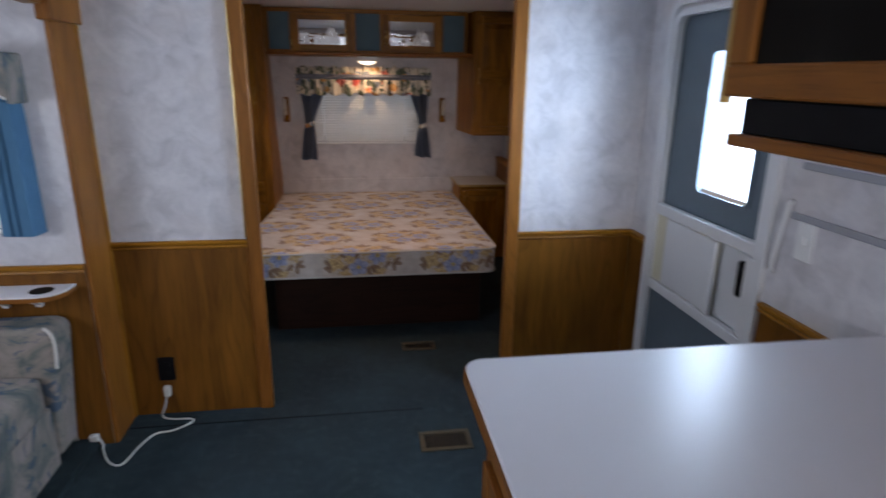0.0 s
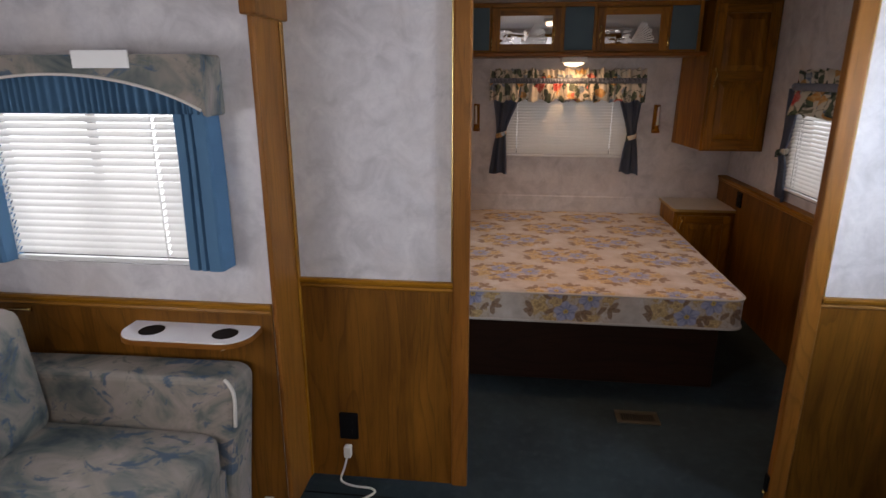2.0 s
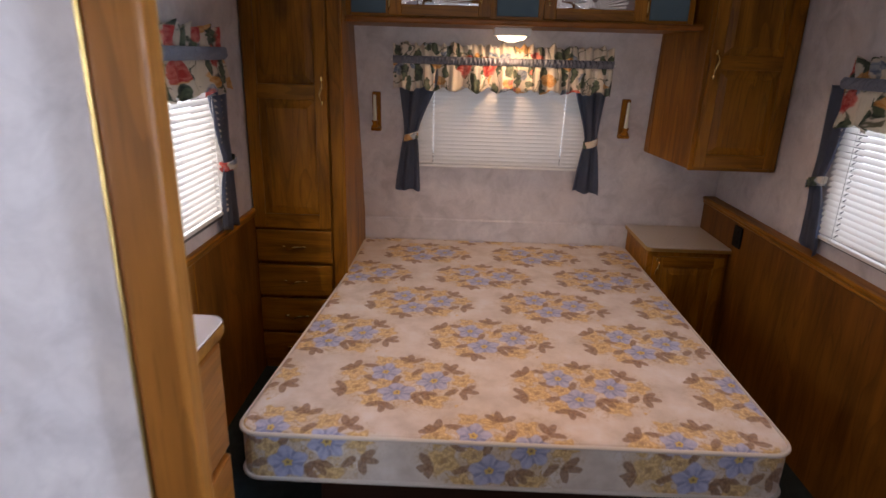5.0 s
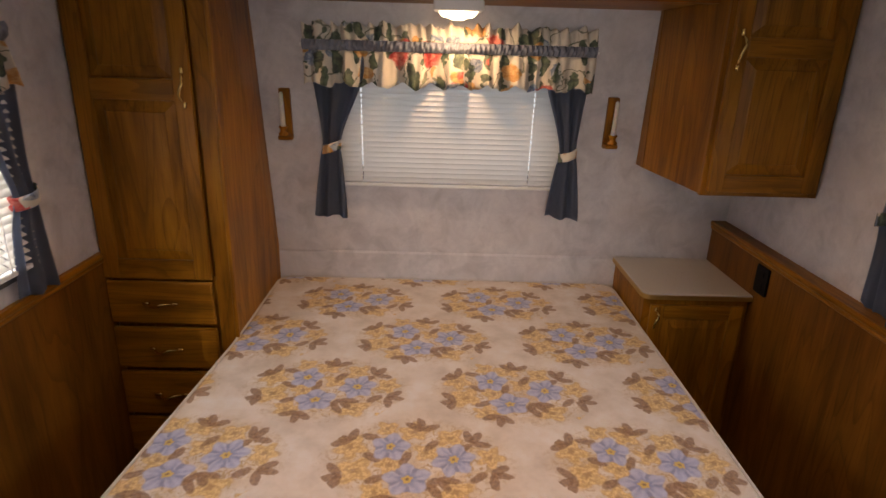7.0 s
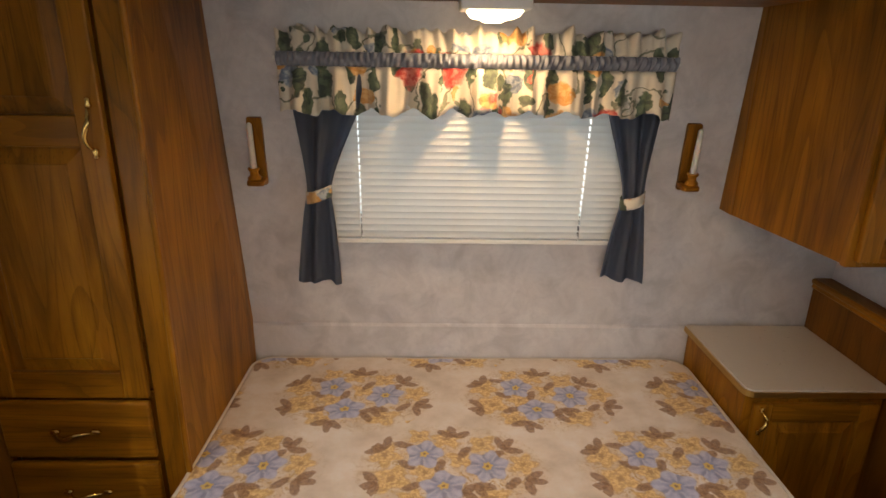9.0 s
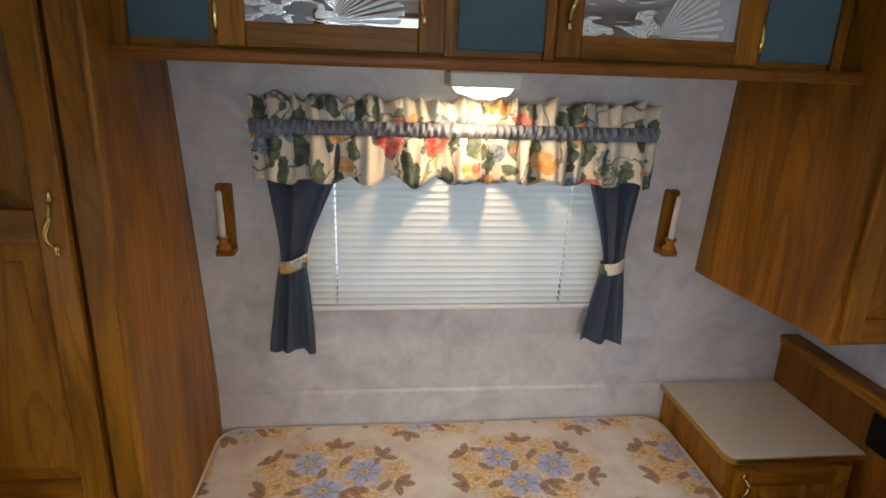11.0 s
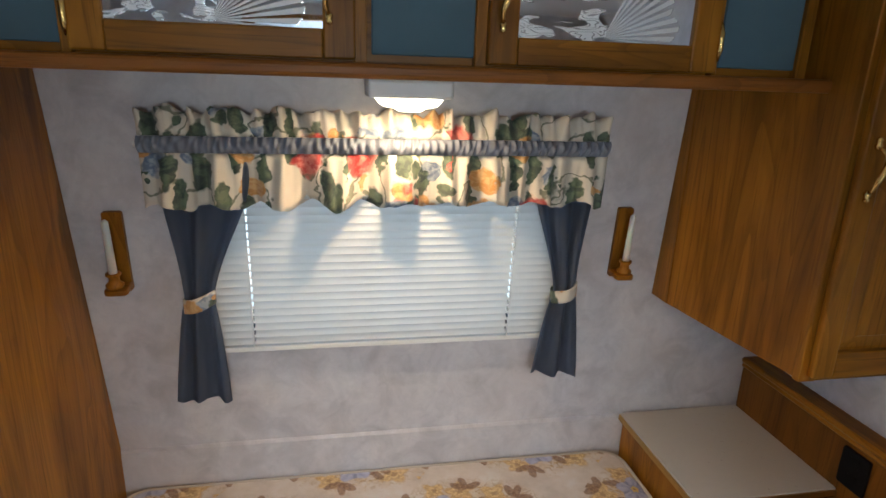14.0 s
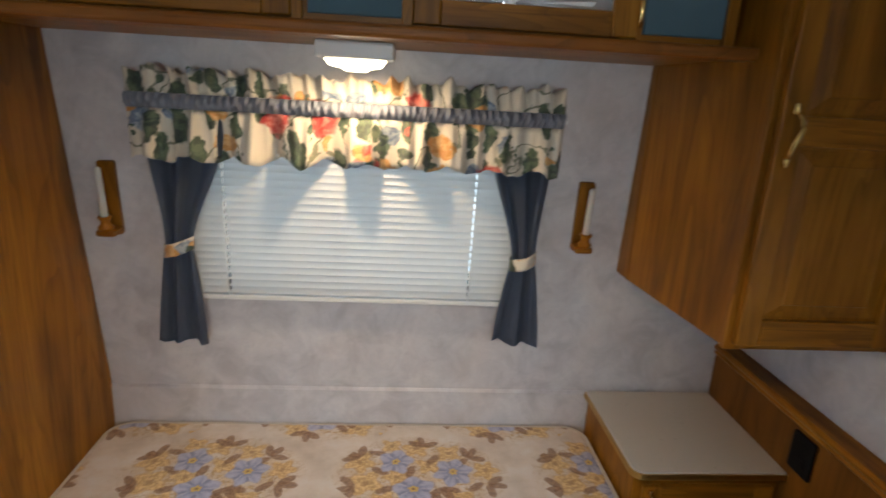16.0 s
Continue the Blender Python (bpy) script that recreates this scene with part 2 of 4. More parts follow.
    sprigs = [(1.0 * cx + 0.026 * math.cos(d + k), 1.0 * cy + 0.026 * math.sin(d + k), -(d + k)) for cx, cy, d in
              ((0.185, -0.045, -0.3), (0.14, 0.075, 0.9), (-0.185, -0.055, 3.4), (0.01, 0.125, 1.6), (-0.06, -0.125, -1.7), (-0.175, 0.075, 2.5), (0.055, -0.06, -1.2)) for k in (-1.1, 0.15, 0.95)] + [(-0.115, 0.012, 0.6), (0.035, 0.062, 2.2), (0.045, -0.105, 1.0), (-0.10, -0.068, 2.7), (0.118, 0.052, -0.7), (-0.03, 0.008, 1.9), (0.15, -0.055, 2.4), (-0.125, 0.092, 0.2)]
    for cx, cy, turn in sprigs:
        rel, ang = shape(cx, cy, 0.030, 2, turn, 1.75, 0.10)
        tone = n.mix(n.step(grain, 0.4, 0.6), (0.16, 0.072, 0.030), (0.33, 0.175, 0.085))
        col = n.mix(n.math("MULTIPLY", n.step(rel, 1.0, 0.8), 0.85), col, tone)
    for cx, cy, r, k in ((-0.070, 0.054, 0.062, 5), (0.092, 0.008, 0.068, 6), (-0.022, -0.066, 0.066, 5)):
        rel, ang = shape(cx, cy, r, k, cx * 20, 1.12, 0.13)
        streak = n.math("MULTIPLY_ADD", n.math("SINE", n.math("MULTIPLY", ang, k * 2.0)), 0.10, n.math("MULTIPLY", n.math("ADD", grain, n.math("MULTIPLY", rel, 0.5)), 0.75))
        tone = n.mix(n.step(streak, 0.3, 0.8), (0.22, 0.27, 0.52), (0.47, 0.51, 0.71))
        gap = n.math("MULTIPLY", n.step(n.math("COSINE", n.math("MULTIPLY", ang, float(k))), -0.55, -0.95), n.step(rel, 0.3, 0.6))
        tone = n.mix(n.math("MULTIPLY", gap, 0.75), tone, (0.14, 0.17, 0.38))
        tone = n.mix(n.math("MULTIPLY", n.step(rel, 0.45, 0.25), 0.7), tone, (0.18, 0.22, 0.46))
        tone = n.mix(n.math("MULTIPLY", n.step(rel, 0.86, 1.0), 0.5), tone, (0.22, 0.25, 0.42))
        tone = n.mix(n.step(rel, 0.26, 0.2), tone, (0.66, 0.46, 0.10))
        tone = n.mix(n.step(rel, 0.1, 0.06), tone, (0.24, 0.14, 0.04))
        col = n.mix(n.math("MULTIPLY", n.step(rel, 1.0, 0.9), 0.93), col, tone)
    col = n.mix(n.math("MULTIPLY", grain, 0.12), col, (0.5, 0.46, 0.44))
    s3 = n.coords()
    n.bump(n.math("ADD", n.noise(s3, 9, 2), n.math("MULTIPLY", n.noise(s3, 400, 2), 0.1)), 0.35, 0.012)
    return n.done(col, 0.55, Sheen_Weight=0.15)


def garden_print(name, axis):
    """Cream valance cotton with red, orange and blue flowers among green leaves."""
    n = Nodes(name)
    v = n.coords((1, 0.25, 1) if axis == "x" else (0.25, 1, 1))
    w = n.vec("ADD", v, n.vec("MULTIPLY", n.noise(v, 16, 3, out="Color"), (0.07, 0.07, 0.07)))
    col = n.mix(n.noise(v, 20, 3), (0.74, 0.68, 0.57), (0.64, 0.59, 0.50))
    mottle = n.noise(w, 55, 3)

    def spots(base_v, scale, size, a, b, off, cut):
        """Scattered patches: cells whose random value passes the cut."""
        vo = n.node("ShaderNodeTexVoronoi", Vector=n.vec("ADD", base_v, (off, off * 0.7, off * 1.3)), Scale=scale, Randomness=1.0)
        pick = n.math("GREATER_THAN", n.node("ShaderNodeSeparateColor", i0=vo.outputs["Color"]).outputs[0], cut)
        tone = n.mix(n.step(mottle, 0.42, 0.58), a, b)
        return n.math("MULTIPLY", n.math("MULTIPLY", n.step(vo.outputs["Distance"], size, size - 0.06), pick), 0.95), tone

    tilt = 0.6
    long_a = n.node("ShaderNodeMapping", Vector=w, Rotation=(0, tilt, 0) if axis == "x" else (tilt, 0, 0), Scale=(1, 1, 0.42)).outputs[0]
    long_b = n.node("ShaderNodeMapping", Vector=w, Rotation=(0, -tilt, 0) if axis == "x" else (-tilt, 0, 0), Scale=(1, 1, 0.42)).outputs[0]
    stem = n.math("ABSOLUTE", n.math("SUBTRACT", n.noise(w, 7, 2, 0.4), 0.5))
    col = n.mix(n.math("MULTIPLY", n.step(stem, 0.014, 0.006), 0.8), col, (0.09, 0.11, 0.06))
    for args in ((w, 13, 0.46, (0.13, 0.18, 0.28), (0.36, 0.41, 0.47), 7.7, 0.72), (long_a, 24, 0.46, (0.035, 0.065, 0.045), (0.11, 0.155, 0.09), 3.1, 0.45),
                 (long_b, 21, 0.44, (0.03, 0.05, 0.04), (0.09, 0.13, 0.08), 9.2, 0.55), (w, 14, 0.46, (0.60, 0.29, 0.08), (0.72, 0.46, 0.20), 1.7, 0.72),
                 (w, 9, 0.42, (0.52, 0.045, 0.04), (0.68, 0.20, 0.16), 5.3, 0.66)):
        f, tone = spots(*args)
        col = n.mix(f, col, tone)
    n.bump(n.noise(v, 500, 2), 0.12, 0.0008)
    mat = n.done(col, 0.8, Sheen_Weight=0.2)
    through_light(n, col, 0.08 if axis == "x" else 0.38)
    return mat


def sofa_cloth():
    """Grey-beige upholstery with washed blue and green brush marks."""
    n = Nodes("brushed_floral_upholstery")
    v = n.coords((1, 1, 1), (0.4, 0.3, 0.6))
    s = n.coords((1.3, 2.0, 1.7), (0.2, 0.5, 0.7))
    col = n.ramp(n.noise(s, 2.8, 4, 0.6, distort=1.2), (0.32, (0.05, 0.075, 0.085)), (0.43, (0.135, 0.145, 0.135)), (0.52, (0.24, 0.215, 0.185)), (0.66, (0.33, 0.27, 0.24)))
    col = n.mix(n.math("MULTIPLY", n.step(n.noise(s, 5.5, 5, 0.7, distort=1.0), 0.55, 0.61), 0.85), col, (0.04, 0.085, 0.14))
    col = n.mix(n.math("MULTIPLY", n.step(n.noise(v, 15, 5, 0.7, distort=1.0), 0.60, 0.67), 0.75), col, (0.10, 0.12, 0.10))
    n.bump(n.noise(v, 300, 3), 0.25, 0.001)
    return n.done(col, 0.85)


def etched_mirror():
    """Mirror glass with frosted leaf sprays."""
    n = Nodes("etched_mirror")
    sp = n.node("ShaderNodeSeparateXYZ", i0=n.coords())
    zz = sp.outputs[2]
    x = n.math("MULTIPLY", n.math("FRACT", n.math("DIVIDE", n.math("ADD", sp.outputs[0], 0.376), 0.675)), 0.675)
    dx, dz = n.math("SUBTRACT", x, 0.215), n.math("SUBTRACT", zz, 1.748)
    ang = n.math("ARCTAN2", dz, dx)
    rad = n.vec("LENGTH", n.node("ShaderNodeCombineXYZ", i0=dx, i1=dz).outputs[0])
    scallop = n.math("MULTIPLY_ADD", n.math("ABSOLUTE", n.math("SINE", n.math("MULTIPLY", ang, 9.0))), 0.014, 0.135)
    fan = n.math("MULTIPLY", n.step(n.math("SUBTRACT", rad, scallop), 0.002, -0.002), n.math("MULTIPLY", n.step(ang, -0.15, -0.10), n.step(ang, 1.15, 1.10)))
    fan = n.math("MULTIPLY", fan, n.step(n.math("SINE", n.math("MULTIPLY", ang, 54.0)), -0.45, 0.1))
    s = n.coords((2.2, 1, 7), (0, 0.35, 0))
    leaf = n.math("MULTIPLY", n.step(n.noise(s, 5.0, 2, 0.5, distort=0.8), 0.50, 0.53), n.math("MULTIPLY", n.step(zz, 1.835, 1.80), n.step(dx, 0.02, -0.01)))
    veins = n.step(n.math("SINE", n.math("MULTIPLY", n.noise(s, 4.0, 2, distort=0.8), 110)), 0.3, 0.7)
    leaf = n.math("MULTIPLY", leaf, n.math("SUBTRACT", 1.0, n.math("MULTIPLY", veins, 0.55)))
    f = n.math("MAXIMUM", fan, leaf)
    col = n.mix(f, (0.86, 0.88, 0.9), (0.72, 0.73, 0.74))
    n.bump(f, 0.4, 0.001)
    return n.done(col, n.math("MULTIPLY_ADD", f, 0.5, 0.03), n.math("MULTIPLY_ADD", f, -0.8, 1.0))


paper, rug = wallpaper(), carpet()
ceil_white = plain("ceiling_white", (0.66, 0.66, 0.67), 0.6, vary=0.08, bump=0.1)
laminate = plain("white_laminate", (0.76, 0.74, 0.77), 0.36, vary=0.02, scale=3, bump=0.01)
beige_top = plain("beige_laminate", (0.52, 0.49, 0.45), 0.3, vary=0.08, scale=60, bump=0.03)
door_white = plain("door_white", (0.70, 0.70, 0.71), 0.4, vary=0.06)
door_cream = plain("yellowed_plastic", (0.66, 0.62, 0.47), 0.4, vary=0.06)
screen_grey = plain("grey_screen", (0.11, 0.145, 0.175), 0.55, vary=0.1, scale=40)
brass = plain("brass", (0.75, 0.52, 0.18), 0.22, 1.0, vary=0.15, scale=60)
gold_edge = plain("gold_edging", (0.55, 0.36, 0.13), 0.38, 1.0, vary=0.15, scale=60)
black = plain("black_plastic", (0.005, 0.005, 0.006), 0.5, Specular_IOR_Level=0.12)
dark_glass = plain("dark_oven_glass", (0.006, 0.005, 0.004), 0.35, Specular_IOR_Level=0.08)
white_plastic = plain("white_plastic", (0.78, 0.78, 0.77), 0.38)
cord_white = plain("cord_white", (0.70, 0.68, 0.62), 0.5)
wax = plain("candle_wax", (0.80, 0.77, 0.70), 0.45, Subsurface_Weight=0.2)
teal_cloth = weave("teal_panel_cloth", (0.065, 0.12, 0.16), (0.10, 0.165, 0.205))
blue_cloth = weave("slate_blue_curtain", (0.085, 0.10, 0.138), (0.118, 0.138, 0.178), share=0.5)
bright_blue = weave("blue_drape", (0.045, 0.135, 0.24), (0.06, 0.165, 0.28))
band_cloth = weave("grey_blue_band", (0.16, 0.175, 0.23), (0.23, 0.25, 0.30))
slat_bright, slat_dim = slat_material("blind_slat_white", 0.15), slat_material("blind_slat_ivory", 0.3)
ticking, cloth_x, cloth_y, upholstery = bouquet_print(), garden_print("garden_cotton", "x"), garden_print("garden_cotton_side", "y"), sofa_cloth()
mirror = etched_mirror()
piping = weave("cream_piping", (0.66, 0.62, 0.57), (0.58, 0.54, 0.5))
tan_metal = plain("tan_register", (0.08, 0.065, 0.04), 0.45, 0.4)
alu = plain("dark_window_frame", (0.10, 0.105, 0.115), 0.4, 0.6)
guard = plain("grey_stone_guard", (0.30, 0.31, 0.32), 0.6)
ground_mat = plain("dusty_ground", (0.30, 0.27, 0.23), 0.9, vary=0.3, scale=0.6, bump=0.4)

gn = Nodes("clear_glass")
glass = gn.done((0.95, 0.97, 0.97), 0.02, Transmission_Weight=1.0, IOR=1.45)
fn = Nodes("frosted_glass")
frosted = fn.done((0.93, 0.96, 0.99), 0.45, Transmission_Weight=1.0, IOR=1.3)
ln = Nodes("lamp_lens")
lens = ln.done((0.9, 0.85, 0.75), 0.3, Emission_Color=(1, 0.80, 0.55, 1), Emission_Strength=3.2)


# ---- mesh helpers ----
def make(name, bm, mat, parent=None, smooth=False):
    bmesh.ops.recalc_face_normals(bm, faces=bm.faces)
    me = bpy.data.meshes.new(name)
    bm.to_mesh(me)
    bm.free()
    me.materials.append(mat)
    if smooth:
        me.shade_smooth()
    ob = new(name, me)
    return adopt(ob, parent)


def adopt(ob, parent):
    if parent is not None:
        ob.parent = parent
        if parent.type == "EMPTY":
            ob.matrix_parent_inverse = Matrix.Translation(parent.location).inverted()
    return ob


def base(name, at, label, category, group=""):
    """An Empty at a thing's foot."""
    e = new(name)
    e.location = at
    e.empty_display_size = 0.1
    return tagged(e, label, category, group)


def add_box(bm, lo, hi, bevel=0.0, m=None, seg=1):
    r = bmesh.ops.create_cube(bm, size=1)
    vs = r["verts"]
    bmesh.ops.scale(bm, vec=[max(b - a, 1e-4) for a, b in zip(lo, hi)], verts=vs)
    bmesh.ops.translate(bm, vec=[(a + b) / 2 for a, b in zip(lo, hi)], verts=vs)
    if bevel:
        es = list({e for v in vs for e in v.link_edges})
        out = bmesh.ops.bevel(bm, geom=es, offset=bevel, segments=seg, affect="EDGES", profile=0.5)
        vs = list({v for f in out["faces"] for v in f.verts} | {v for v in vs if v.is_valid})
    if m is not None:
        bmesh.ops.transform(bm, matrix=m, verts=vs)
    return vs


def box(name, lo, hi, mat, parent=None, bevel=0.002, m=None, seg=1, smooth=False):
    bm = bmesh.new()
    add_box(bm, lo, hi, bevel, m, seg)
    return make(name, bm, mat, parent, smooth)


def prism(name, outline, axis, a, b, mat, parent=None, bevel=0.0, m=None, seg=2, smooth=False):
    """An outline of 2D points drawn out along an axis from a to b."""
    put = {"x": lambda p, h: (h, p[0], p[1]), "y": lambda p, h: (p[0], h, p[1]), "z": lambda p, h: (p[0], p[1], h)}[axis]
    bm = bmesh.new()
    lo = [bm.verts.new(put(p, a)) for p in outline]
    hi = [bm.verts.new(put(p, b)) for p in outline]
    bm.faces.new(lo), bm.faces.new(hi)
    for i in range(len(outline)):
        j = (i + 1) % len(outline)
        bm.faces.new((lo[i], lo[j], hi[j], hi[i]))
    bmesh.ops.recalc_face_normals(bm, faces=bm.faces)
    if bevel:
        es = [e for e in bm.edges if e.calc_face_angle(0) > 0.5]
        bmesh.ops.bevel(bm, geom=es, offset=bevel, segments=seg, affect="EDGES", profile=0.5)
    if m is not None:
        bmesh.ops.transform(bm, matrix=m, verts=bm.verts)
    return make(name, bm, mat, parent, smooth)


def rounded(x0, x1, y0, y1, r, n=6, corners=(1, 1, 1, 1)):
    """A rectangle with rounded corners: lower left, lower right, upper right, upper left."""
    pts = []
    for k, (cx, cy, a0) in enumerate(((x0 + r, y0 + r, 180), (x1 - r, y0 + r, 270), (x1 - r, y1 - r, 0), (x0 + r, y1 - r, 90))):
        if corners[k]:
            pts += [(cx + r * math.cos(radians(a0 + 90 * i / n)), cy + r * math.sin(radians(a0 + 90 * i / n))) for i in range(n + 1)]
        else:
            pts.append(((x0, y0), (x1, y0), (x1, y1), (x0, y1))[k])
    return pts


def tube(bm, pts, radii, n=8):
    """A round rod along points."""
    pts = [Vector(p) for p in pts]
    rings = []
    for i, p in enumerate(pts):
        d = (pts[min(i + 1, len(pts) - 1)] - pts[max(i - 1, 0)]).normalized()
        s = d.cross(Vector((0.13, 0.31, 0.94))).normalized()
        u = s.cross(d)
        r = radii[i] if isinstance(radii, (list, tuple)) else radii
        rings.append([bm.verts.new(p + r * (math.cos(2 * math.pi * k / n) * s + math.sin(2 * math.pi * k / n) * u)) for k in range(n)])
    for a, b in zip(rings, rings[1:]):
        for k in range(n):
            bm.faces.new((a[k], a[(k + 1) % n], b[(k + 1) % n], b[k]))
    bm.faces.new(rings[0]), bm.faces.new(rings[-1])


def rod(name, pts, radii, mat, parent=None, n=8):
    bm = bmesh.new()
    tube(bm, pts, radii, n)
    return make(name, bm, mat, parent, True)


def spline(pts, k=6):
    """A smooth line through points."""
    pts = [Vector(p) for p in pts]
    out = []
    for i in range(len(pts) - 1):
        a, b, c, d = pts[max(i - 1, 0)], pts[i], pts[i + 1], pts[min(i + 2, len(pts) - 1)]
        for j in range(k):
            t = j / k
            out.append(0.5 * (2 * b + (c - a) * t + (2 * a - 5 * b + 4 * c - d) * t * t + (3 * b - a - 3 * c + d) * t ** 3))
    return out + [pts[-1]]


def sheet(name, fn, nu, nv, mat, parent=None, thick=0.0, smooth=True):
    """A surface fn(u, v) with u and v from 0 to 1."""
    bm = bmesh.new()
    g = [[bm.verts.new(fn(i / nu, j / nv)) for j in range(nv + 1)] for i in range(nu + 1)]
    for i in range(nu):
        for j in range(nv):
            bm.faces.new((g[i][j], g[i + 1][j], g[i + 1][j + 1], g[i][j + 1]))
    ob = make(name, bm, mat, parent, smooth)
    if thick:
        sol = ob.modifiers.new("thickness", "SOLIDIFY")
        sol.thickness, sol.offset = thick, 0
    return ob


def wall(name, axis, a, b, u0, u1, z0, z1, holes, mat):
    """A wall from a to b across the axis, from u0 to u1 along it, with openings (u0, u1, z0, z1) through it."""
    us = sorted({u0, u1, *(h[0] for h in holes), *(h[1] for h in holes)})
    zs = sorted({z0, z1, *(h[2] for h in holes), *(h[3] for h in holes)})
    bm = bmesh.new()
    for p, q in zip(us, us[1:]):
        for r, s in zip(zs, zs[1:]):
            if any(h[0] < (p + q) / 2 < h[1] and h[2] < (r + s) / 2 < h[3] for h in holes):
                continue
            add_box(bm, *(((a, p, r), (b, q, s)) if axis == "x" else ((p, a, r), (q, b, s))))
    bmesh.ops.remove_doubles(bm, verts=bm.verts, dist=1e-5)
    seen = {}
    for f in bm.faces:
        seen.setdefault(tuple(round(c, 4) for c in f.calc_center_median()), []).append(f)
    bmesh.ops.delete(bm, geom=[f for fs in seen.values() if len(fs) > 1 for f in fs], context="FACES_ONLY")
    return tagged(make(name, bm, mat), kind="structure")


def struct(ob):
    return tagged(ob, kind="structure")


def front(x, y, z, facing="-y"):
    """A pose that turns a piece built facing -y, with its origin at x, y, z, to another side."""
    return pose(x, y, z, 0, 0, {"-y": 0, "+x": 90, "-x": -90, "+y": 180}[facing])


def frame_door(parent, w, h, m, rails, name="door", wood_v=None, wood_h=None, stile=0.055, t=0.018, glass_mat=None):
    """A framed door, w by h, facing -y from its lower left corner. rails: heights of the panels (z0, z1) in it."""
    wood_v, wood_h = wood_v or oak_z, wood_h or oak_x
    d = box(name, (0.002, -0.003, 0.002), (w - 0.002, 0, h - 0.002), wood_v, parent, 0, m)
    for x in (0, w - stile):
        box("stile", (x, -t, 0), (x + stile, 0.0005, h), wood_v, d, 0.004, m, 2)
    edges = [0.0] + [v for r in rails for v in r] + [h]
    for a, b in zip(edges[::2], edges[1::2]):
        box("rail", (stile, -t + 0.001, a), (w - stile, 0.0005, b), wood_h, d, 0.003, m, 2)
    for a, b in rails:
        bm = bmesh.new()
        if glass_mat:
            add_box(bm, (stile, -t * 0.55, a), (w - stile, -t * 0.35, b), 0, m)
            make("mirror_panel", bm, glass_mat, d)
            continue
        x0, x1, s = stile, w - stile, 0.034
        rings = [[(x0, a), (x1, a), (x1, b), (x0, b)], [(x0 + 0.006, a + 0.006), (x1 - 0.006, a + 0.006), (x1 - 0.006, b - 0.006), (x0 + 0.006, b - 0.006)],
                 [(x0 + s, a + s), (x1 - s, a + s), (x1 - s, b - s), (x0 + s, b - s)], [(x0 + s + 0.003, a + s + 0.003), (x1 - s - 0.003, a + s + 0.003), (x1 - s - 0.003, b - s - 0.003), (x0 + s + 0.003, b - s - 0.003)]]
        depth = (-0.004, -0.004, -t + 0.005, -t + 0.002)
        vs = [[bm.verts.new(m @ Vector((px, dy, pz))) for px, pz in r] for r, dy in zip(rings, depth)]
        for r1, r2 in zip(vs, vs[1:]):
            for k in range(4):
                bm.faces.new((r1[k], r1[(k + 1) % 4], r2[(k + 1) % 4], r2[k]))
        bm.faces.new(vs[-1])
        make("panel", bm, wood_v, d)
    return d


def pull(parent, at, length, along, m_facing="-y"):
    """A bowed brass pull with leaf-shaped feet."""
    m = front(*at, m_facing)
    bm = bmesh.new()
    pts, rad = [], []
    for i in range(13):
        s = i / 12 - 0.5
        bow = -0.024 * (1 - (2 * s) ** 2) ** 0.6 - 0.004
        wig = 0.006 * math.sin(2 * math.pi * s)
        q = (s * length * 0.72, bow, wig) if along == "x" else (wig, bow, s * length * 0.72)
        pts.append(m @ Vector(q))
        rad.append(0.0035 + 0.0022 * math.cos(math.pi * s) ** 2)
    tube(bm, pts, rad, 8)
    for e in (-1, 1):
        foot = [(0.31, 0.004), (0.36, 0.0075), (0.42, 0.005), (0.46, 0.0065), (0.5, 0.002)]
        fp = [m @ Vector((e * f * length, -0.004, 0) if along == "x" else (0, -0.004, e * f * length)) for f, _ in foot]
        tube(bm, fp, [r for _, r in foot], 8)
    return make("handle", bm, brass, parent, True)


# ---- setting ----
H = 2.0
struct(box("ground", (-60, -60, -1.0), (60, 60, -0.8), ground_mat, bevel=0))
struct(box("floor", (-1.05, -2.3, -0.06), (1.43, 5.35, 0.0), rug, bevel=0))
struct(box("floor_slide", (-2.05, -0.5, -0.05), (-1.05, 2.42, 0.03), rug, bevel=0))
struct(box("ceiling", (-1.05, -2.3, H), (1.43, 5.35, H + 0.06), ceil_white, bevel=0))
struct(box("ceiling_slide", (-2.1, -0.5, 1.86), (-1.02, 2.42, 1.92), ceil_white, bevel=0))
WL = (3.32, 4.18, 0.905, 1.50)
WS = (3.32, 4.20, 0.905, 1.50)
wall("wall_left_bedroom", "x", -1.06, -1.0, 2.59, 5.3, 0, H, [WS], paper)
wall("wall_right", "x", 1.38, 1.44, -2.3, 5.3, 0, H, [WL, (1.66, 2.36, 0.02, 1.78)], paper)
wall("wall_left_kitchen", "x", -1.06, -1.0, -2.3, -0.5, 0, H, [], paper)
# unseen rear wall; its opening is assumed, made for the added fill
wall("wall_rear", "y", -2.36, -2.3, -1.06, 1.44, 0, H, [(-0.45, 0.85, 1.0, 1.7)], paper)
wall("wall_slide_end", "y", 2.357, 2.42, -2.1, -0.989, 0, 1.86, [(-1.91, -1.20, 0.93, 1.52)], paper)
# unseen outer wall, with an assumed opening for the sofa-side fill
wall("wall_slide_outer", "x", -2.1, -2.02, -0.5, 2.357, 0, 1.86, [(0.3, 1.5, 0.95, 1.5)], paper)
wall("wall_slide_near", "y", -0.56, -0.5, -2.1, -1.06, 0, 1.92, [], paper)
wall("wall_divider_left", "y", 2.572, 2.590, -1.06, -0.395, 0, H, [], paper)
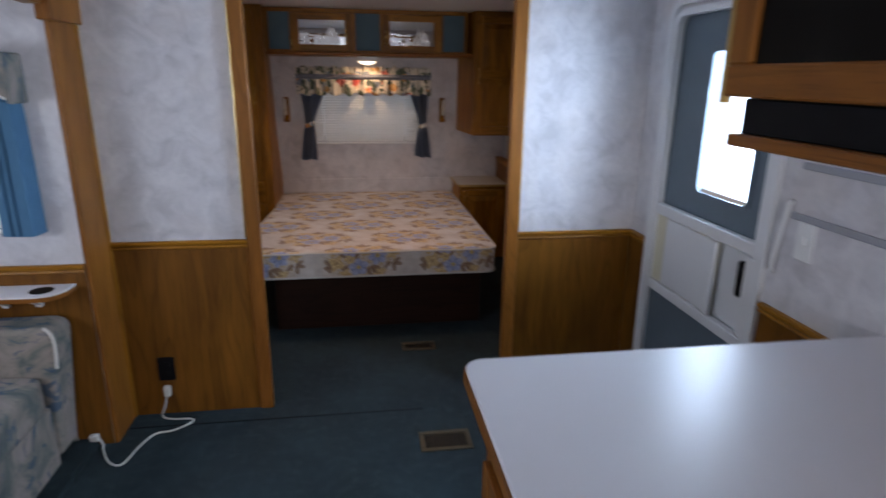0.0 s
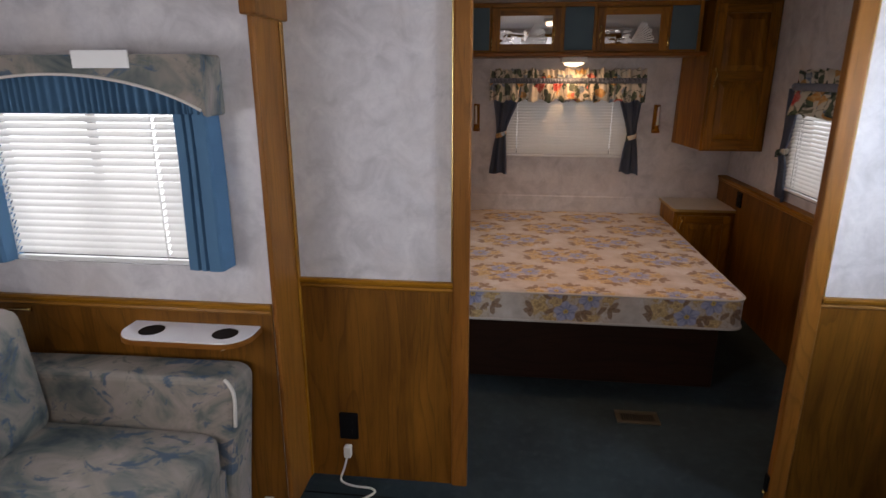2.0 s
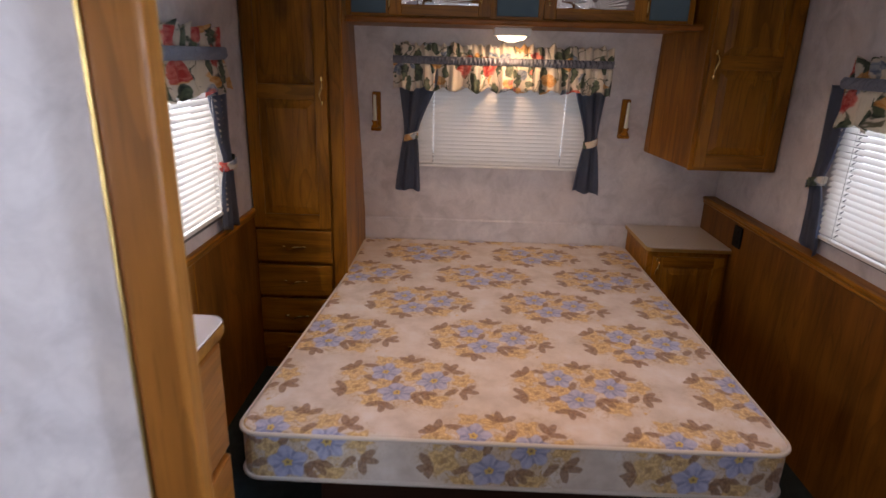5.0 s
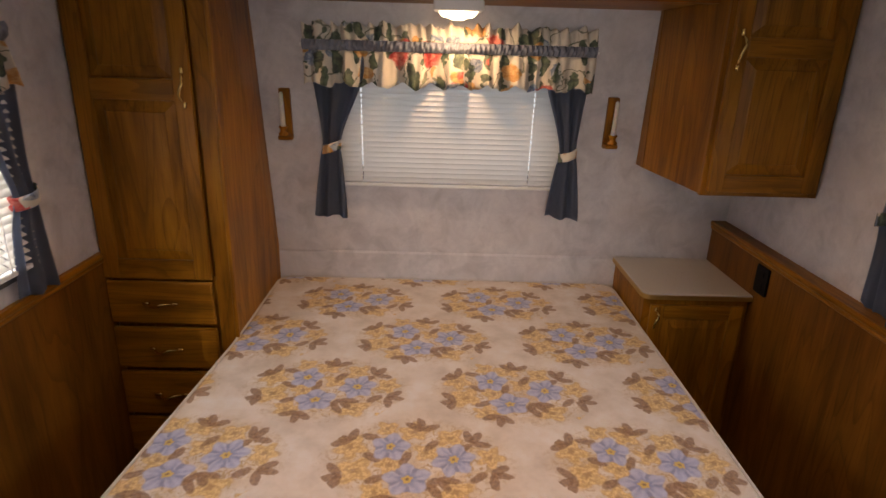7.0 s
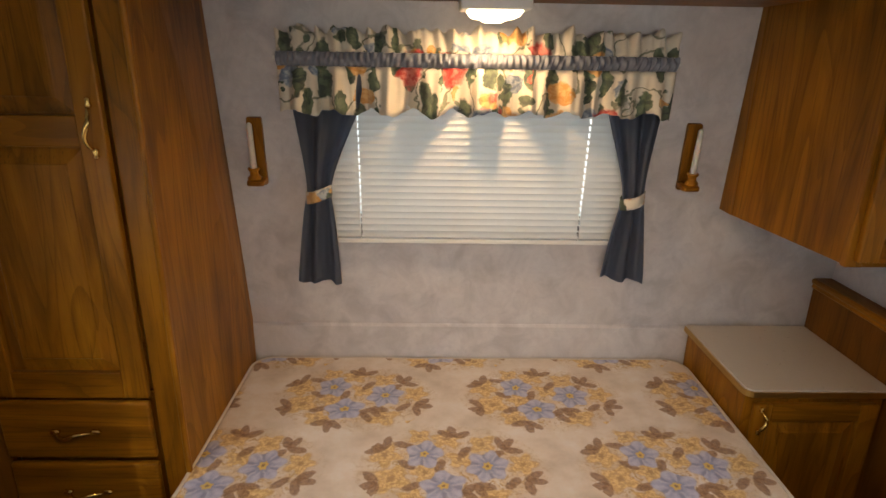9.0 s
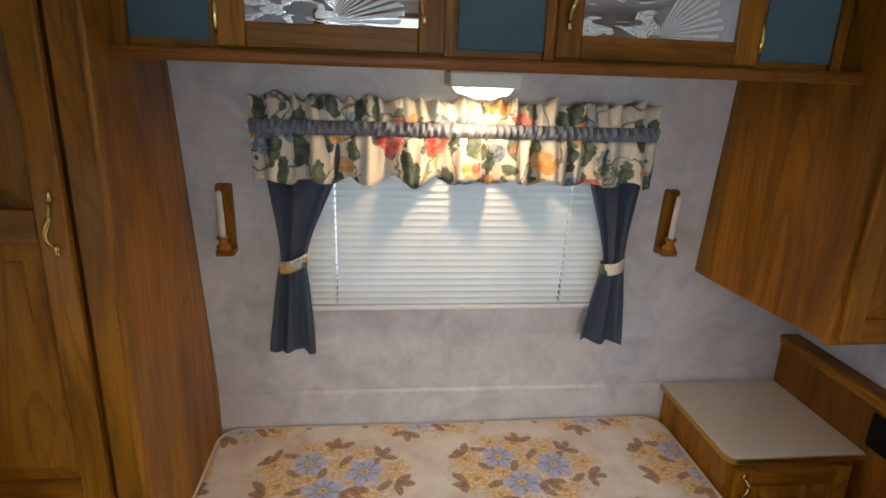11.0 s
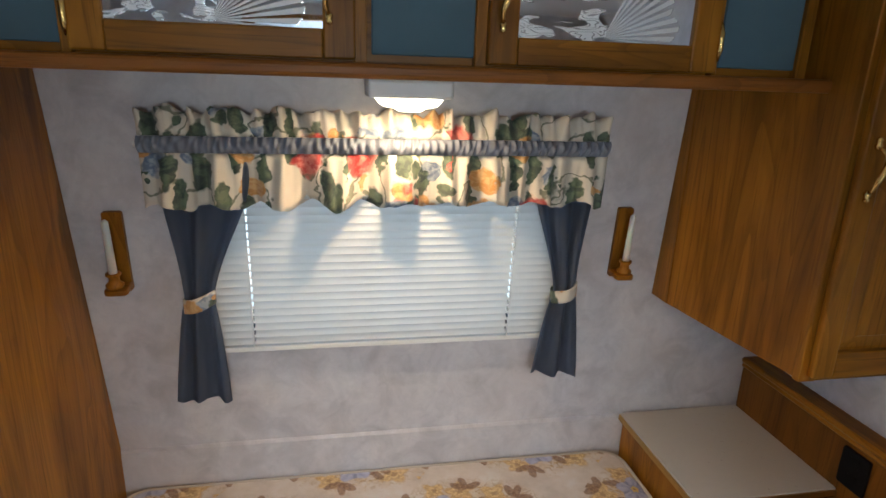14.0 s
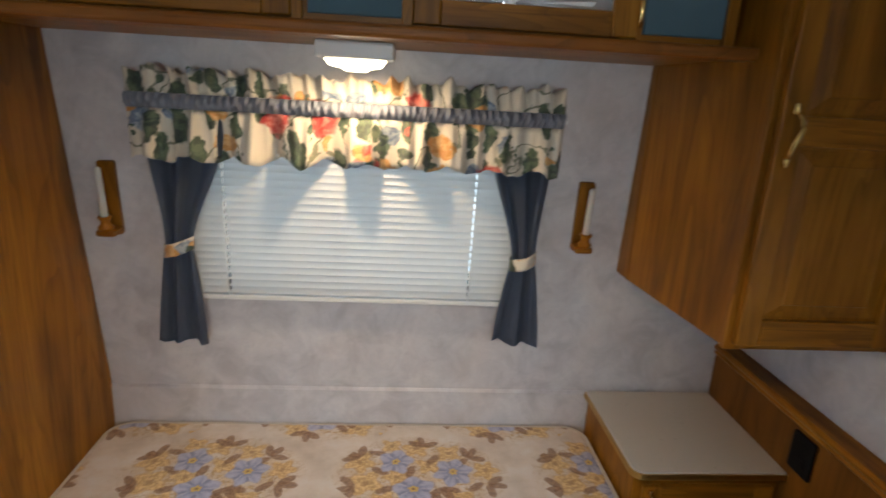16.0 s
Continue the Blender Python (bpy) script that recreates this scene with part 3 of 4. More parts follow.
wall("wall_divider_right", "y", 2.572, 2.590, 0.795, 1.38, 0, H, [], paper)
wall("wall_divider_header", "y", 2.572, 2.590, -0.395, 0.795, 1.95, H, [], paper)


# the end wall leans inward above a break
def lean(z):
    return 5.205 - 0.095 * max(z - 0.645, 0)


struct(prism("wall_front_lower", [(5.200, 0), (5.197, 0.640), (5.203, 0.648), (5.35, 0.648), (5.35, 0)], "x", -1.0, 1.38, paper))
BW = (-0.25, 0.60, 0.975, 1.46)


def lean_piece(x0, x1, z0, z1):
    return struct(prism("wall_front", [(lean(z0), z0), (lean(z1), z1), (lean(z1) + 0.07, z1), (lean(z0) + 0.07, z0)], "x", x0, x1, paper))


lean_piece(-1.0, BW[0], 0.648, H), lean_piece(BW[1], 1.38, 0.648, H), lean_piece(BW[0], BW[1], 0.648, BW[2]), lean_piece(BW[0], BW[1], BW[3], H)


def wainscot(name, axis, at, side, u0, u1, z1=0.80, z0=0.0, mat=panel_oak, rail=True):
    """Panelling 8 mm thick on a wall, with a capped rail on top."""
    lo, hi = (at, at + side * 0.008) if side > 0 else (at + side * 0.008, at)
    if axis == "x":
        ob = box(name, (lo, u0, z0), (hi, u1, z1), mat, bevel=0)
    else:
        ob = box(name, (u0, lo, z0), (u1, hi, z1), mat, bevel=0)
    struct(ob)
    if rail:
        prof = [(0.0, 0.0), (0.012, 0.0), (0.017, 0.006), (0.014, 0.014), (0.020, 0.022), (0.021, 0.030), (0.015, 0.036), (0.0, 0.036)]
        ol = [(at + side * p, z1 - 0.002 + q) for p, q in prof]
        if axis == "x":
            tr = prism("trim_rail", ol, "y", u0, u1, oak_y)
        else:
            tr = prism("trim_rail", ol, "x", u0, u1, oak_x)
        struct(tr)
    return ob


wainscot("panelling_divider_left", "y", 2.572, -1, -0.975, -0.41)
wainscot("panelling_divider_right", "y", 2.572, -1, 0.81, 1.372)
wainscot("panelling_door_side", "x", 1.38, -1, 2.42, 2.562)
wainscot("panelling_kitchen_right", "x", 1.38, -1, 1.18, 1.62)
wainscot("panelling_bed_left", "x", -1.0, 1, 2.591, 4.6)
wainscot("panelling_bed_right", "x", 1.336, -1, 2.594, 5.192)
struct(box("panelling_bed_right_core", (1.336, 2.591, 0), (1.38, 5.192, 0.834), oak_y, bevel=0))
wainscot("panelling_slide_end", "y", 2.357, -1, -2.02, -0.991, z1=0.775)
struct(box("trim_panel_joint", (-0.993, 3.93, 0.0), (-0.990, 3.938, 0.80), oak_z))

struct(box('carpet_seam', (-0.97, 2.452, 0.0), (0.35, 2.458, 0.0018), black, bevel=0))

# jambs of the wide opening, with their gilt edges
for side, x0, x1 in (("left", -0.412, -0.352), ("right", 0.752, 0.812)):
    struct(prism("jamb_" + side, rounded(x0, x1, 2.554, 2.593, 0.008, 3), "z", 0, 1.95, light_oak))
    gx = x0 - 0.004 if side == "left" else x1 - 0.003
    struct(box("trim_gilt_" + side, (gx, 2.553, 0.84), (gx + 0.004, 2.572, 1.99), gold_edge, bevel=0.002))
struct(box("trim_opening_head", (-0.352, 2.556, 1.92), (0.752, 2.593, 1.95), oak_x))
latch = base("door_latch", (0.752, 2.6, 0.08), "small brass latch low on the opening's jamb", "latch")
box("plate", (0.744, 2.562, 0.07), (0.7525, 2.588, 0.135), black, latch)
rod("knob", [(0.748, 2.575, 0.06), (0.738, 2.575, 0.06)], [0.009, 0.007], brass, latch)

# fascia round the slide-out
struct(prism("trim_slide_post", rounded(-0.990, -0.972, 2.352, 2.562, 0.006, 3), "z", 0, 1.70, light_oak))
struct(box("trim_slide_post_bead", (-0.9725, 2.545, 0), (-0.966, 2.571, 1.70), oak_z, bevel=0.003))
struct(box("trim_slide_block", (-0.998, 2.32, 1.70), (-0.948, 2.5715, 1.998), light_oak, bevel=0.006, seg=2))
arch = [(y, 1.748 + 0.030 * math.sin(math.pi * (2.30 - y) / 2.8)) for y in [2.30 - 2.8 * i / 20 for i in range(21)]]
struct(prism("trim_slide_header", arch + [(-0.5, 1.998), (2.30, 1.998)], "x", -1.015, -0.962, light_oak_y))
struct(box("wall_slide_top", (-1.05, -0.5, 1.86), (-1.016, 2.42, 2.0), paper, bevel=0))
struct(box("wall_slide_corner", (-1.06, 2.42, 0.0), (-1.012, 2.572, 2.0), paper, bevel=0))


# ---- windows and blinds ----
def blind(name, label, m, w, z0, z1, mat, pitch, tilt, group, cords=(0.12, 0.88), leanback=0.0):
    """A slatted blind facing -y, w wide from x 0, between z0 and z1 of its pose."""
    b = base(name, m.translation, label, "window blind", group)
    dy = lambda z: -leanback * (z - z0)
    box("head_rail", (0, -0.016 + dy(z1), z1 - 0.012), (w, 0.012 + dy(z1), z1 + 0.018), white_plastic, b, m=m)
    count = int((z1 - z0 - 0.03) / pitch)
    me = None
    for i in range(count):
        z = z0 + 0.022 + pitch * (i + 0.5)
        if me is None:
            bm = bmesh.new()
            rows = []
            for k in range(6):
                s = k / 5 - 0.5
                cy, cz = s * 0.026, 0.0024 * (1 - 4 * s * s)
                a = radians(tilt)
                stops = [0.0] + [v for c in cords for v in (c * w - 0.003, c * w + 0.003)] + [w]
                rows.append([bm.verts.new((x, cy * math.cos(a) - cz * math.sin(a), cy * math.sin(a) + cz * math.cos(a))) for x in stops])
            for k, (p, q) in enumerate(zip(rows, rows[1:])):
                for i2 in range(len(p) - 1):
                    if i2 % 2 and 1 <= k <= 3:
                        continue
                    bm.faces.new((p[i2], p[i2 + 1], q[i2 + 1], q[i2]))
            first = make("slat", bm, mat, None, True)
            me, ob = first.data, first
        else:
            ob = new("slat", me)
        ob.parent = b
        ob.matrix_basis = Matrix.Translation(-m.translation) @ m @ Matrix.Translation((0, dy(z), z))
    box("bottom_rail", (0, -0.010, z0), (w, 0.010, z0 + 0.014), white_plastic, b, m=m)
    for c in cords:
        rod("cord", [m @ Vector((c * w, -0.016 + dy(z1), z1)), m @ Vector((c * w, -0.016, z0 + 0.01))], 0.0013, white_plastic, b, 5)
    return b


def window(name, m, w, z0, z1, depth, post=True):
    """A metal sash with glass set in the opening."""
    root = None
    bm = bmesh.new()
    f = 0.028
    for lo, hi in (((0, 0, z0), (w, depth, z0 + f)), ((0, 0, z1 - f), (w, depth, z1)), ((0, 0, z0 + f), (f, depth, z1 - f)), ((w - f, 0, z0 + f), (w, depth, z1 - f)),
                   *([((w / 2 - 0.012, 0.004, z0 + f), (w / 2 + 0.012, depth - 0.004, z1 - f))] if post else [])):
        add_box(bm, lo, hi, 0.002, m)
    fr = struct(make(name, bm, alu))
    g = box("pane", (f, depth * 0.45, z0 + f), (w - f, depth * 0.6, z1 - f), glass, fr, bevel=0, m=m)
    g.visible_shadow = False
    return fr


window("window_1", front(-1.91, 2.375, 0), 0.71, 0.93, 1.52, 0.03)
window("window_2", front(-1.018, 3.32, 0, "+x"), 0.88, 0.905, 1.50, 0.03)
window("window_3", front(1.398, 4.18, 0, "-x"), 0.86, 0.905, 1.50, 0.03)
# assumed window, never in view; its pane keeps direct sun off the sofa
window("window_5", front(-2.05, 0.3, 0, "+x"), 1.2, 0.95, 1.5, 0.03).children[0].visible_shadow = True
window("window_4", front(BW[0], 5.20, 0), BW[1] - BW[0], BW[2], BW[3], 0.03, False)
struct(box("sill_left", (-0.992, 3.28, 0.893), (-0.982, 4.25, 0.907), alu))
struct(box("sill_right", (1.365, 3.28, 0.893), (1.378, 4.22, 0.907), alu))
blind("slatted_blind", "white slatted blind over the slide-out window, glowing with daylight", front(-1.925, 2.335, 0), 0.70, 0.945, 1.50, slat_bright, 0.0225, 47, "window blinds")
blind("slatted_blind", "white slatted blind at the bedroom side window, bright with sun", front(-0.975, 3.31, 0, "+x"), 0.955, 0.915, 1.50, slat_bright, 0.0225, 36, "window blinds")
blind("slatted_blind", "white slatted blind on the bedroom's other side window", front(1.355, 4.19, 0, "-x"), 0.88, 0.905, 1.50, slat_bright, 0.0225, 40, "window blinds")
blind("slatted_blind", "closed ivory slatted blind above the bed", front(-0.287, 5.158, 0), 0.925, 0.955, 1.47, slat_dim, 0.0210, 60, "window blinds", (0.108, 0.85), 0.095)


# ---- curtains ----
def tied_curtain(m, x0, x1, tie, z0, zt, z1, foot, group, label, mat=blue_cloth, tie_mat=cloth_x, leanback=0.0, seed=0):
    """A curtain facing -y that is drawn in by a tie band: top from x0 to x1, tie (x, half width), foot (x0, x1)."""
    c = base("tieback_curtain", m @ Vector((tie[0], 0, z0)), label, "curtain", group)
    rnd = random.Random(seed)
    ph = [rnd.uniform(0, 6.28) for _ in range(3)]

    def fn(u, v):
        z = z1 + (z0 - z1) * v
        vt = (z1 - zt) / (z1 - z0)
        if v < vt:
            k = (v / vt)
            k = k * k * (3 - 2 * k) * 0.75 + 0.25 * k
            a, b = x0 + (tie[0] - tie[1] - x0) * k, x1 + (tie[0] + tie[1] - x1) * k
        else:
            k = ((v - vt) / (1 - vt)) ** 0.7
            a, b = tie[0] - tie[1] + (foot[0] - tie[0] + tie[1]) * k, tie[0] + tie[1] + (foot[1] - tie[0] - tie[1]) * k
        near = math.exp(-((v - vt) / 0.10) ** 2)
        amp = 0.010 * (1 - 0.5 * near)
        y = -0.016 - amp * (math.sin(u * 6.28 * 2.2 + ph[0]) + 0.45 * math.sin(u * 6.28 * 3.9 + ph[1] + v * 1.3)) - leanback * (z - z0) - 0.012 * near
        z += 0.006 * math.sin(u * 9 + ph[2]) * (v > 0.98) - (0.02 * u if foot[0] > x0 else 0) * (v == 1)
        return m @ Vector((a + (b - a) * u, y, z))

    sheet("cloth", fn, 40, 34, mat, c, 0.002)

    def band(u, v):
        ang = 2 * math.pi * u
        rx, ry = tie[1] + 0.003, 0.030 + 0.004 * math.sin(ang * 3)
        return m @ Vector((tie[0] + rx * math.cos(ang), -0.03 + ry * math.sin(ang) - leanback * (zt - z0), zt + 0.018 * (0.5 - v) * 2 + 0.012 * math.cos(ang)))

    sheet("tie_band", band, 28, 4, tie_mat, c, 0.003)
    return c


def ruffled_valance(m, w, z0, zb0, zb1, z1, group, label, mat, leanback=0.0, seed=0, folds=18, flare=0.078):
    """A gathered valance facing -y: skirt z0 to zb0, gathered band, standing ruffle up to z1."""
    r = base("ruffled_valance", m @ Vector((w / 2, 0, z0)), label, "valance", group)
    rnd = random.Random(seed)
    ph = [rnd.uniform(0, 6.28) for _ in range(6)]

    def wave(u, k):
        return (1 - 2 * abs(math.sin(3.14 * folds * u + 1.6 * math.sin(6.28 * 2.3 * u + ph[0]) + ph[1])) ** 0.7) * 0.7 + 0.4 * math.sin(6.28 * folds * 1.7 * u + ph[2] + k)

    def skirt(u, v):
        z = zb0 + (z0 - zb0) * v + (0.010 * math.sin(6.28 * folds * 0.55 * u + ph[3]) + 0.006 * wave(u, 1)) * v
        belly = abs(math.cos(math.pi * (u - 0.53) / 0.117 + 0.5 * math.sin(9 * u + ph[5]) - 0.5 * math.sin(9 * 0.53 + ph[5]))) ** 2.2
        ends = min(1.0, max(0.0, abs(u - 0.5) - 0.24) / 0.1)
        drop = v ** 0.8
        return m @ Vector((u * w, -0.036 * (1 - 0.9 * drop) - (0.006 + 0.009 * drop) * wave(u, v * 0.8) - drop * max(flare * belly, 0.040 * ends) - leanback * (z - z0), z))

    def ruffle(u, v):
        z = zb1 + (z1 - zb1) * v + (0.011 * wave(u, 2) + 0.006 * math.sin(6.28 * 9 * u + ph[4])) * v
        return m @ Vector((u * w, -0.032 - (0.006 + 0.024 * v) * wave(u, 1.4 * v) - leanback * (z - z0), z))

    def band(u, v):
        z = zb0 + (zb1 - zb0) * v
        g = 0.0048 * math.sin(6.28 * 47 * u + 3 * math.sin(31 * u) + 3 * v) + 0.0035 * math.sin(6.28 * 71 * u + 2 * math.sin(47 * u) - 4 * v)
        return m @ Vector((u * w, -0.036 - 0.014 * math.sin(math.pi * v) - g - leanback * (z - z0), z + 0.2 * g))

    sheet("skirt", skirt, 260, 8, mat, r, 0.0018)
    sheet("ruffle", ruffle, 260, 6, mat, r, 0.0018)
    sheet("gathered_band", band, 420, 6, band_cloth, r)
    bm = bmesh.new()
    tube(bm, [m @ Vector((-0.012, -0.026 - leanback * (zb0 - z0), (zb0 + zb1) / 2)), m @ Vector((w + 0.012, -0.026 - leanback * (zb0 - z0), (zb0 + zb1) / 2))], 0.007, 8)
    for x in (0.02, w - 0.02):
        add_box(bm, (x - 0.006, -0.028 - leanback * (zb0 - z0), (zb0 + zb1) / 2 - 0.01), (x + 0.006, 0.012, (zb0 + zb1) / 2 + 0.01), 0, m)
    make("rod", bm, white_plastic, r)
    return r


LB = 0.095
BK = front(0, 5.162, 0)
tied_curtain(BK, -0.372, -0.155, (-0.305, 0.034), 0.822, 1.122, 1.47, (-0.392, -0.255), "tieback curtains", "slate-blue curtain tied back with a floral band over the bed window", leanback=LB, seed=3)
tied_curtain(BK, 0.520, 0.700, (0.645, 0.032), 0.848, 1.112, 1.47, (0.578, 0.722), "tieback curtains", "slate-blue curtain gathered by a floral band above the bed", leanback=LB, seed=8)
ruffled_valance(front(-0.395, 5.110, 0), 1.105, 1.368, 1.490, 1.528, 1.590, "ruffled valances", "floral gathered valance with a blue-grey band over the bed window", cloth_x, LB, 5)
LK, RK = front(-0.985, 3.18, 0, "+x"), front(1.362, 4.30, 0, "-x")
ruffled_valance(LK, 1.10, 1.385, 1.495, 1.54, 1.605, "ruffled valances", "floral gathered valance on the sunny bedroom side window", cloth_y, 0.0, 11)
ruffled_valance(front(1.362, 4.20, 0, "-x"), 1.05, 1.335, 1.46, 1.50, 1.565, "ruffled valances", "floral gathered valance on the dimmer bedroom side window", cloth_y, 0.0, 12)
for m, xs in ((LK, 1), (RK, 0)):
    tied_curtain(m, 0.94, 1.12, (1.062, 0.038), 0.85, 1.11, 1.47, (0.985, 1.135), "tieback curtains", "slate-blue curtain tied back beside a bedroom side window", tie_mat=cloth_y, seed=21 + xs)
    dx, dz = (0.085, -0.03) if xs else (0.0, 0.0)
    tied_curtain(m, 0.01 + dx * 0.4, 0.17 + dx * 0.6, (0.06 + dx, 0.036), 0.86 + dz, 1.11 + dz, 1.47, (0.02 + dx, 0.14 + dx), "tieback curtains", "slate-blue curtain tied back beside a bedroom side window", tie_mat=cloth_y, seed=31 + xs)

# the slide-out window's padded cornice with a pleated lining and straight drapes
cor = base("window_cornice", (-1.5, 2.3, 1.42), "padded floral cornice with pleated blue lining and cream piping", "cornice")
cx = -1.545
ins = lambda x: 1.425 + 0.112 * max(0.0, 1 - ((x - cx) / 0.465) ** 2) ** 0.8
xs = [-2.015 + 0.92 * i / 30 for i in range(31)]
low = [(max(-2.015, min(-1.09, x)), ins(x)) for x in xs]
prism("padded_front", [(-1.082, 1.42)] + [(-1.082, 1.59), (-2.015, 1.59)] + low, "y", 2.235, 2.262, upholstery, cor)
box("padded_end", (-1.109, 2.262, 1.42), (-1.082, 2.356, 1.59), upholstery, cor, 0.006)
box("lid", (-2.015, 2.262, 1.57), (-1.109, 2.356, 1.588), upholstery, cor, 0.003)
rod("piping", [(x, 2.234, z) for x, z in low], 0.0045, piping, cor)
sheet("pleated_lining", lambda u, v: Vector((-2.01 + 0.92 * u, 2.275 + 0.010 * math.sin(6.28 * 36 * u + 3 * math.sin(20 * u)) * (0.6 + 0.4 * v), 1.56 + (1.425 - 1.56) * v)), 300, 4, bright_blue, cor, 0.002)
box("cover_strip", (-1.465, 2.2315, 1.553), (-1.292, 2.2345, 1.602), white_plastic, cor, 0.001)


def drape(x0, x1, z0, z1, y, seed):
    d = base("straight_drape", ((x0 + x1) / 2, y, z0), "straight blue drape hanging beside the slide-out window", "curtain", "slide-out drapes")
    fold = [(x0, y + 0.02), (x0 + 0.012, y), (x0 + 0.04, y - 0.006), (x0 + 0.045, y + 0.006), (x0 + 0.052, y - 0.007), (x1 - 0.05, y - 0.008), (x1 - 0.045, y + 0.004), (x1 - 0.038, y - 0.010), (x1 - 0.006, y - 0.008), (x1, y), (x1 + 0.004, y + 0.065)]

    def fn(u, v):
        t = u * (len(fold) - 1)
        i = min(int(t), len(fold) - 2)
        a, b, k = fold[i], fold[i + 1], t - i
        return Vector((a[0] + (b[0] - a[0]) * k + 0.012 * v * (u - 0.3), a[1] + (b[1] - a[1]) * k + 0.004 * math.sin(5 * v + seed), z1 + (z0 - z1) * v))

    sheet("cloth", fn, 50, 12, bright_blue, d, 0.003, smooth=False)
    return d


drape(-1.222, -1.108, 0.945, 1.45, 2.282, 0.0)
drape(-1.985, -1.862, 0.945, 1.45, 2.282, 2.0)

# ---- bedroom ----
bed = base("platform_bed", (0.15, 4.3, 0), "bare floral mattress on a dark wood platform", "bed")
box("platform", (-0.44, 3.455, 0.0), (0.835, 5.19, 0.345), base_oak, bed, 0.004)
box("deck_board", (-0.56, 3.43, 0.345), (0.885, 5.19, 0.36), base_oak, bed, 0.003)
MX0, MX1, MY0, MY1, MZ0, MZ1 = -0.612, 0.908, 3.345, 5.185, 0.362, 0.530
rim = rounded(MX0, MX1, MY0, MY1, 0.07, 8) + [(MX0, 4.95), (MX0, 4.70), (MX0, 4.55), (MX0, 4.3), (MX0, 4.0), (MX0, 3.7)]
rim = [(x - (0.036 - 0.084 * min(1, (y - MY0) / 1.24) if x < 0 else 0), y) for x, y in rim]
prism("mattress", rim, "z", MZ0, MZ1, ticking, bed, 0.016, seg=3)
for z in (MZ0 + 0.012, MZ1 - 0.010):
    ring = [Vector((px + (0.002 if px > 0.15 else -0.002), py + (0.002 if py > 4.3 else -0.002), z)) for px, py in rim]
    rod("piping", ring + [ring[0]], 0.0065, piping, bed, 6)

# wardrobe: its back follows the leaning wall
ward = base("wardrobe", (-0.78, 4.9, 0), "tall oak wardrobe with a panelled door over four drawers", "wardrobe")
prism("body", [(4.62, 0.0), (4.62, 1.997), (lean(2.0) - 0.003, 1.997), (lean(0.66) - 0.004, 0.66), (5.193, 0.63), (5.193, 0.0)], "x", -0.985, -0.612, oak_z, ward)
bm = bmesh.new()
side = [(4.612, 0.0), (4.612, 1.997), (lean(2.0) - 0.003, 1.997), (lean(0.66) - 0.004, 0.66), (5.193, 0.63), (5.193, 0.0)]
inn = [bm.verts.new((-0.611, y, z)) for y, z in side]
out = [bm.verts.new((-0.568 - (0.028 * (z - 0.6) if y > 4.7 and z > 0.6 else 0), y, z)) for y, z in side]
bm.faces.new(inn), bm.faces.new(out)
for i in range(6):
    bm.faces.new((inn[i], inn[(i + 1) % 6], out[(i + 1) % 6], out[i]))
make("side_panel", bm, oak_z, ward)
for lo, hi, w in (((-0.998, 4.602, 0), (-0.985, 4.62, 1.997), oak_z), ((-0.625, 4.602, 0), (-0.566, 4.62, 1.997), oak_z), ((-0.985, 4.602, 0.0), (-0.625, 4.6195, 0.05), oak_x),
                  ((-0.985, 4.604, 0.735), (-0.625, 4.6195, 0.752), oak_x), ((-0.985, 4.604, 1.965), (-0.625, 4.6195, 1.997), oak_x)):
    box("face_frame", lo, hi, w, ward, 0.002)
prism("edge_trim", rounded(-0.574, -0.560, 4.598, 4.612, 0.005, 3), "z", 0, 1.997, oak_z, ward)
wd = frame_door(ward, 0.362, 1.215, front(-0.992, 4.602, 0.745), [(0.068, 0.588), (0.652, 1.15)])
pull(wd, (-0.652, 4.584, 1.372), 0.125, "z")
for z0, z1 in ((0.578, 0.734), (0.403, 0.561), (0.213, 0.387), (0.055, 0.197)):
    dr = box("drawer_front", (-0.990, 4.584, z0), (-0.632, 4.602, z1), oak_x, ward, 0.006, seg=2)
    pull(dr, (-0.812, 4.584, (z0 + z1) / 2), 0.12, "x")

# overhead cabinets above the bed
ovh = base("overhead_cabinet", (0.19, 4.9, 1.655), "oak overhead cabinet with etched mirror doors and teal cloth panels", "cabinet")
prism("body", [(4.755, 1.685), (4.755, 1.997), (lean(2.0) - 0.003, 1.997), (lean(1.685) - 0.003, 1.685)], "x", -0.60, 0.955, oak_x, ovh)
box("shelf_lip", (-0.575, 4.705, 1.664), (0.998, 4.765, 1.690), light_oak_x, ovh, 0.008, seg=3)
prism("bottom_board", [(4.765, 1.664), (4.765, 1.684), (lean(1.684) - 0.003, 1.684), (lean(1.664) - 0.003, 1.664)], "x", -0.60, 0.94, oak_x, ovh)
for x0, x1 in ((-0.558, -0.385), (0.085, 0.285), (0.752, 0.935)):
    box("cloth_panel", (x0 + 0.012, 4.748, 1.705), (x1 - 0.004, 4.7555, 1.968), teal_cloth, ovh, 0.002)
for x0, x1 in ((-0.570, -0.548), (-0.392, -0.376), (0.066, 0.088), (0.278, 0.300), (0.744, 0.756), (0.930, 0.952)):
    box("stile", (x0, 4.738, 1.686), (x1, 4.757, 1.997), oak_z, ovh, 0.002)
box("top_rail", (-0.548, 4.740, 1.968), (0.930, 4.756, 1.997), oak_x, ovh, 0.002)
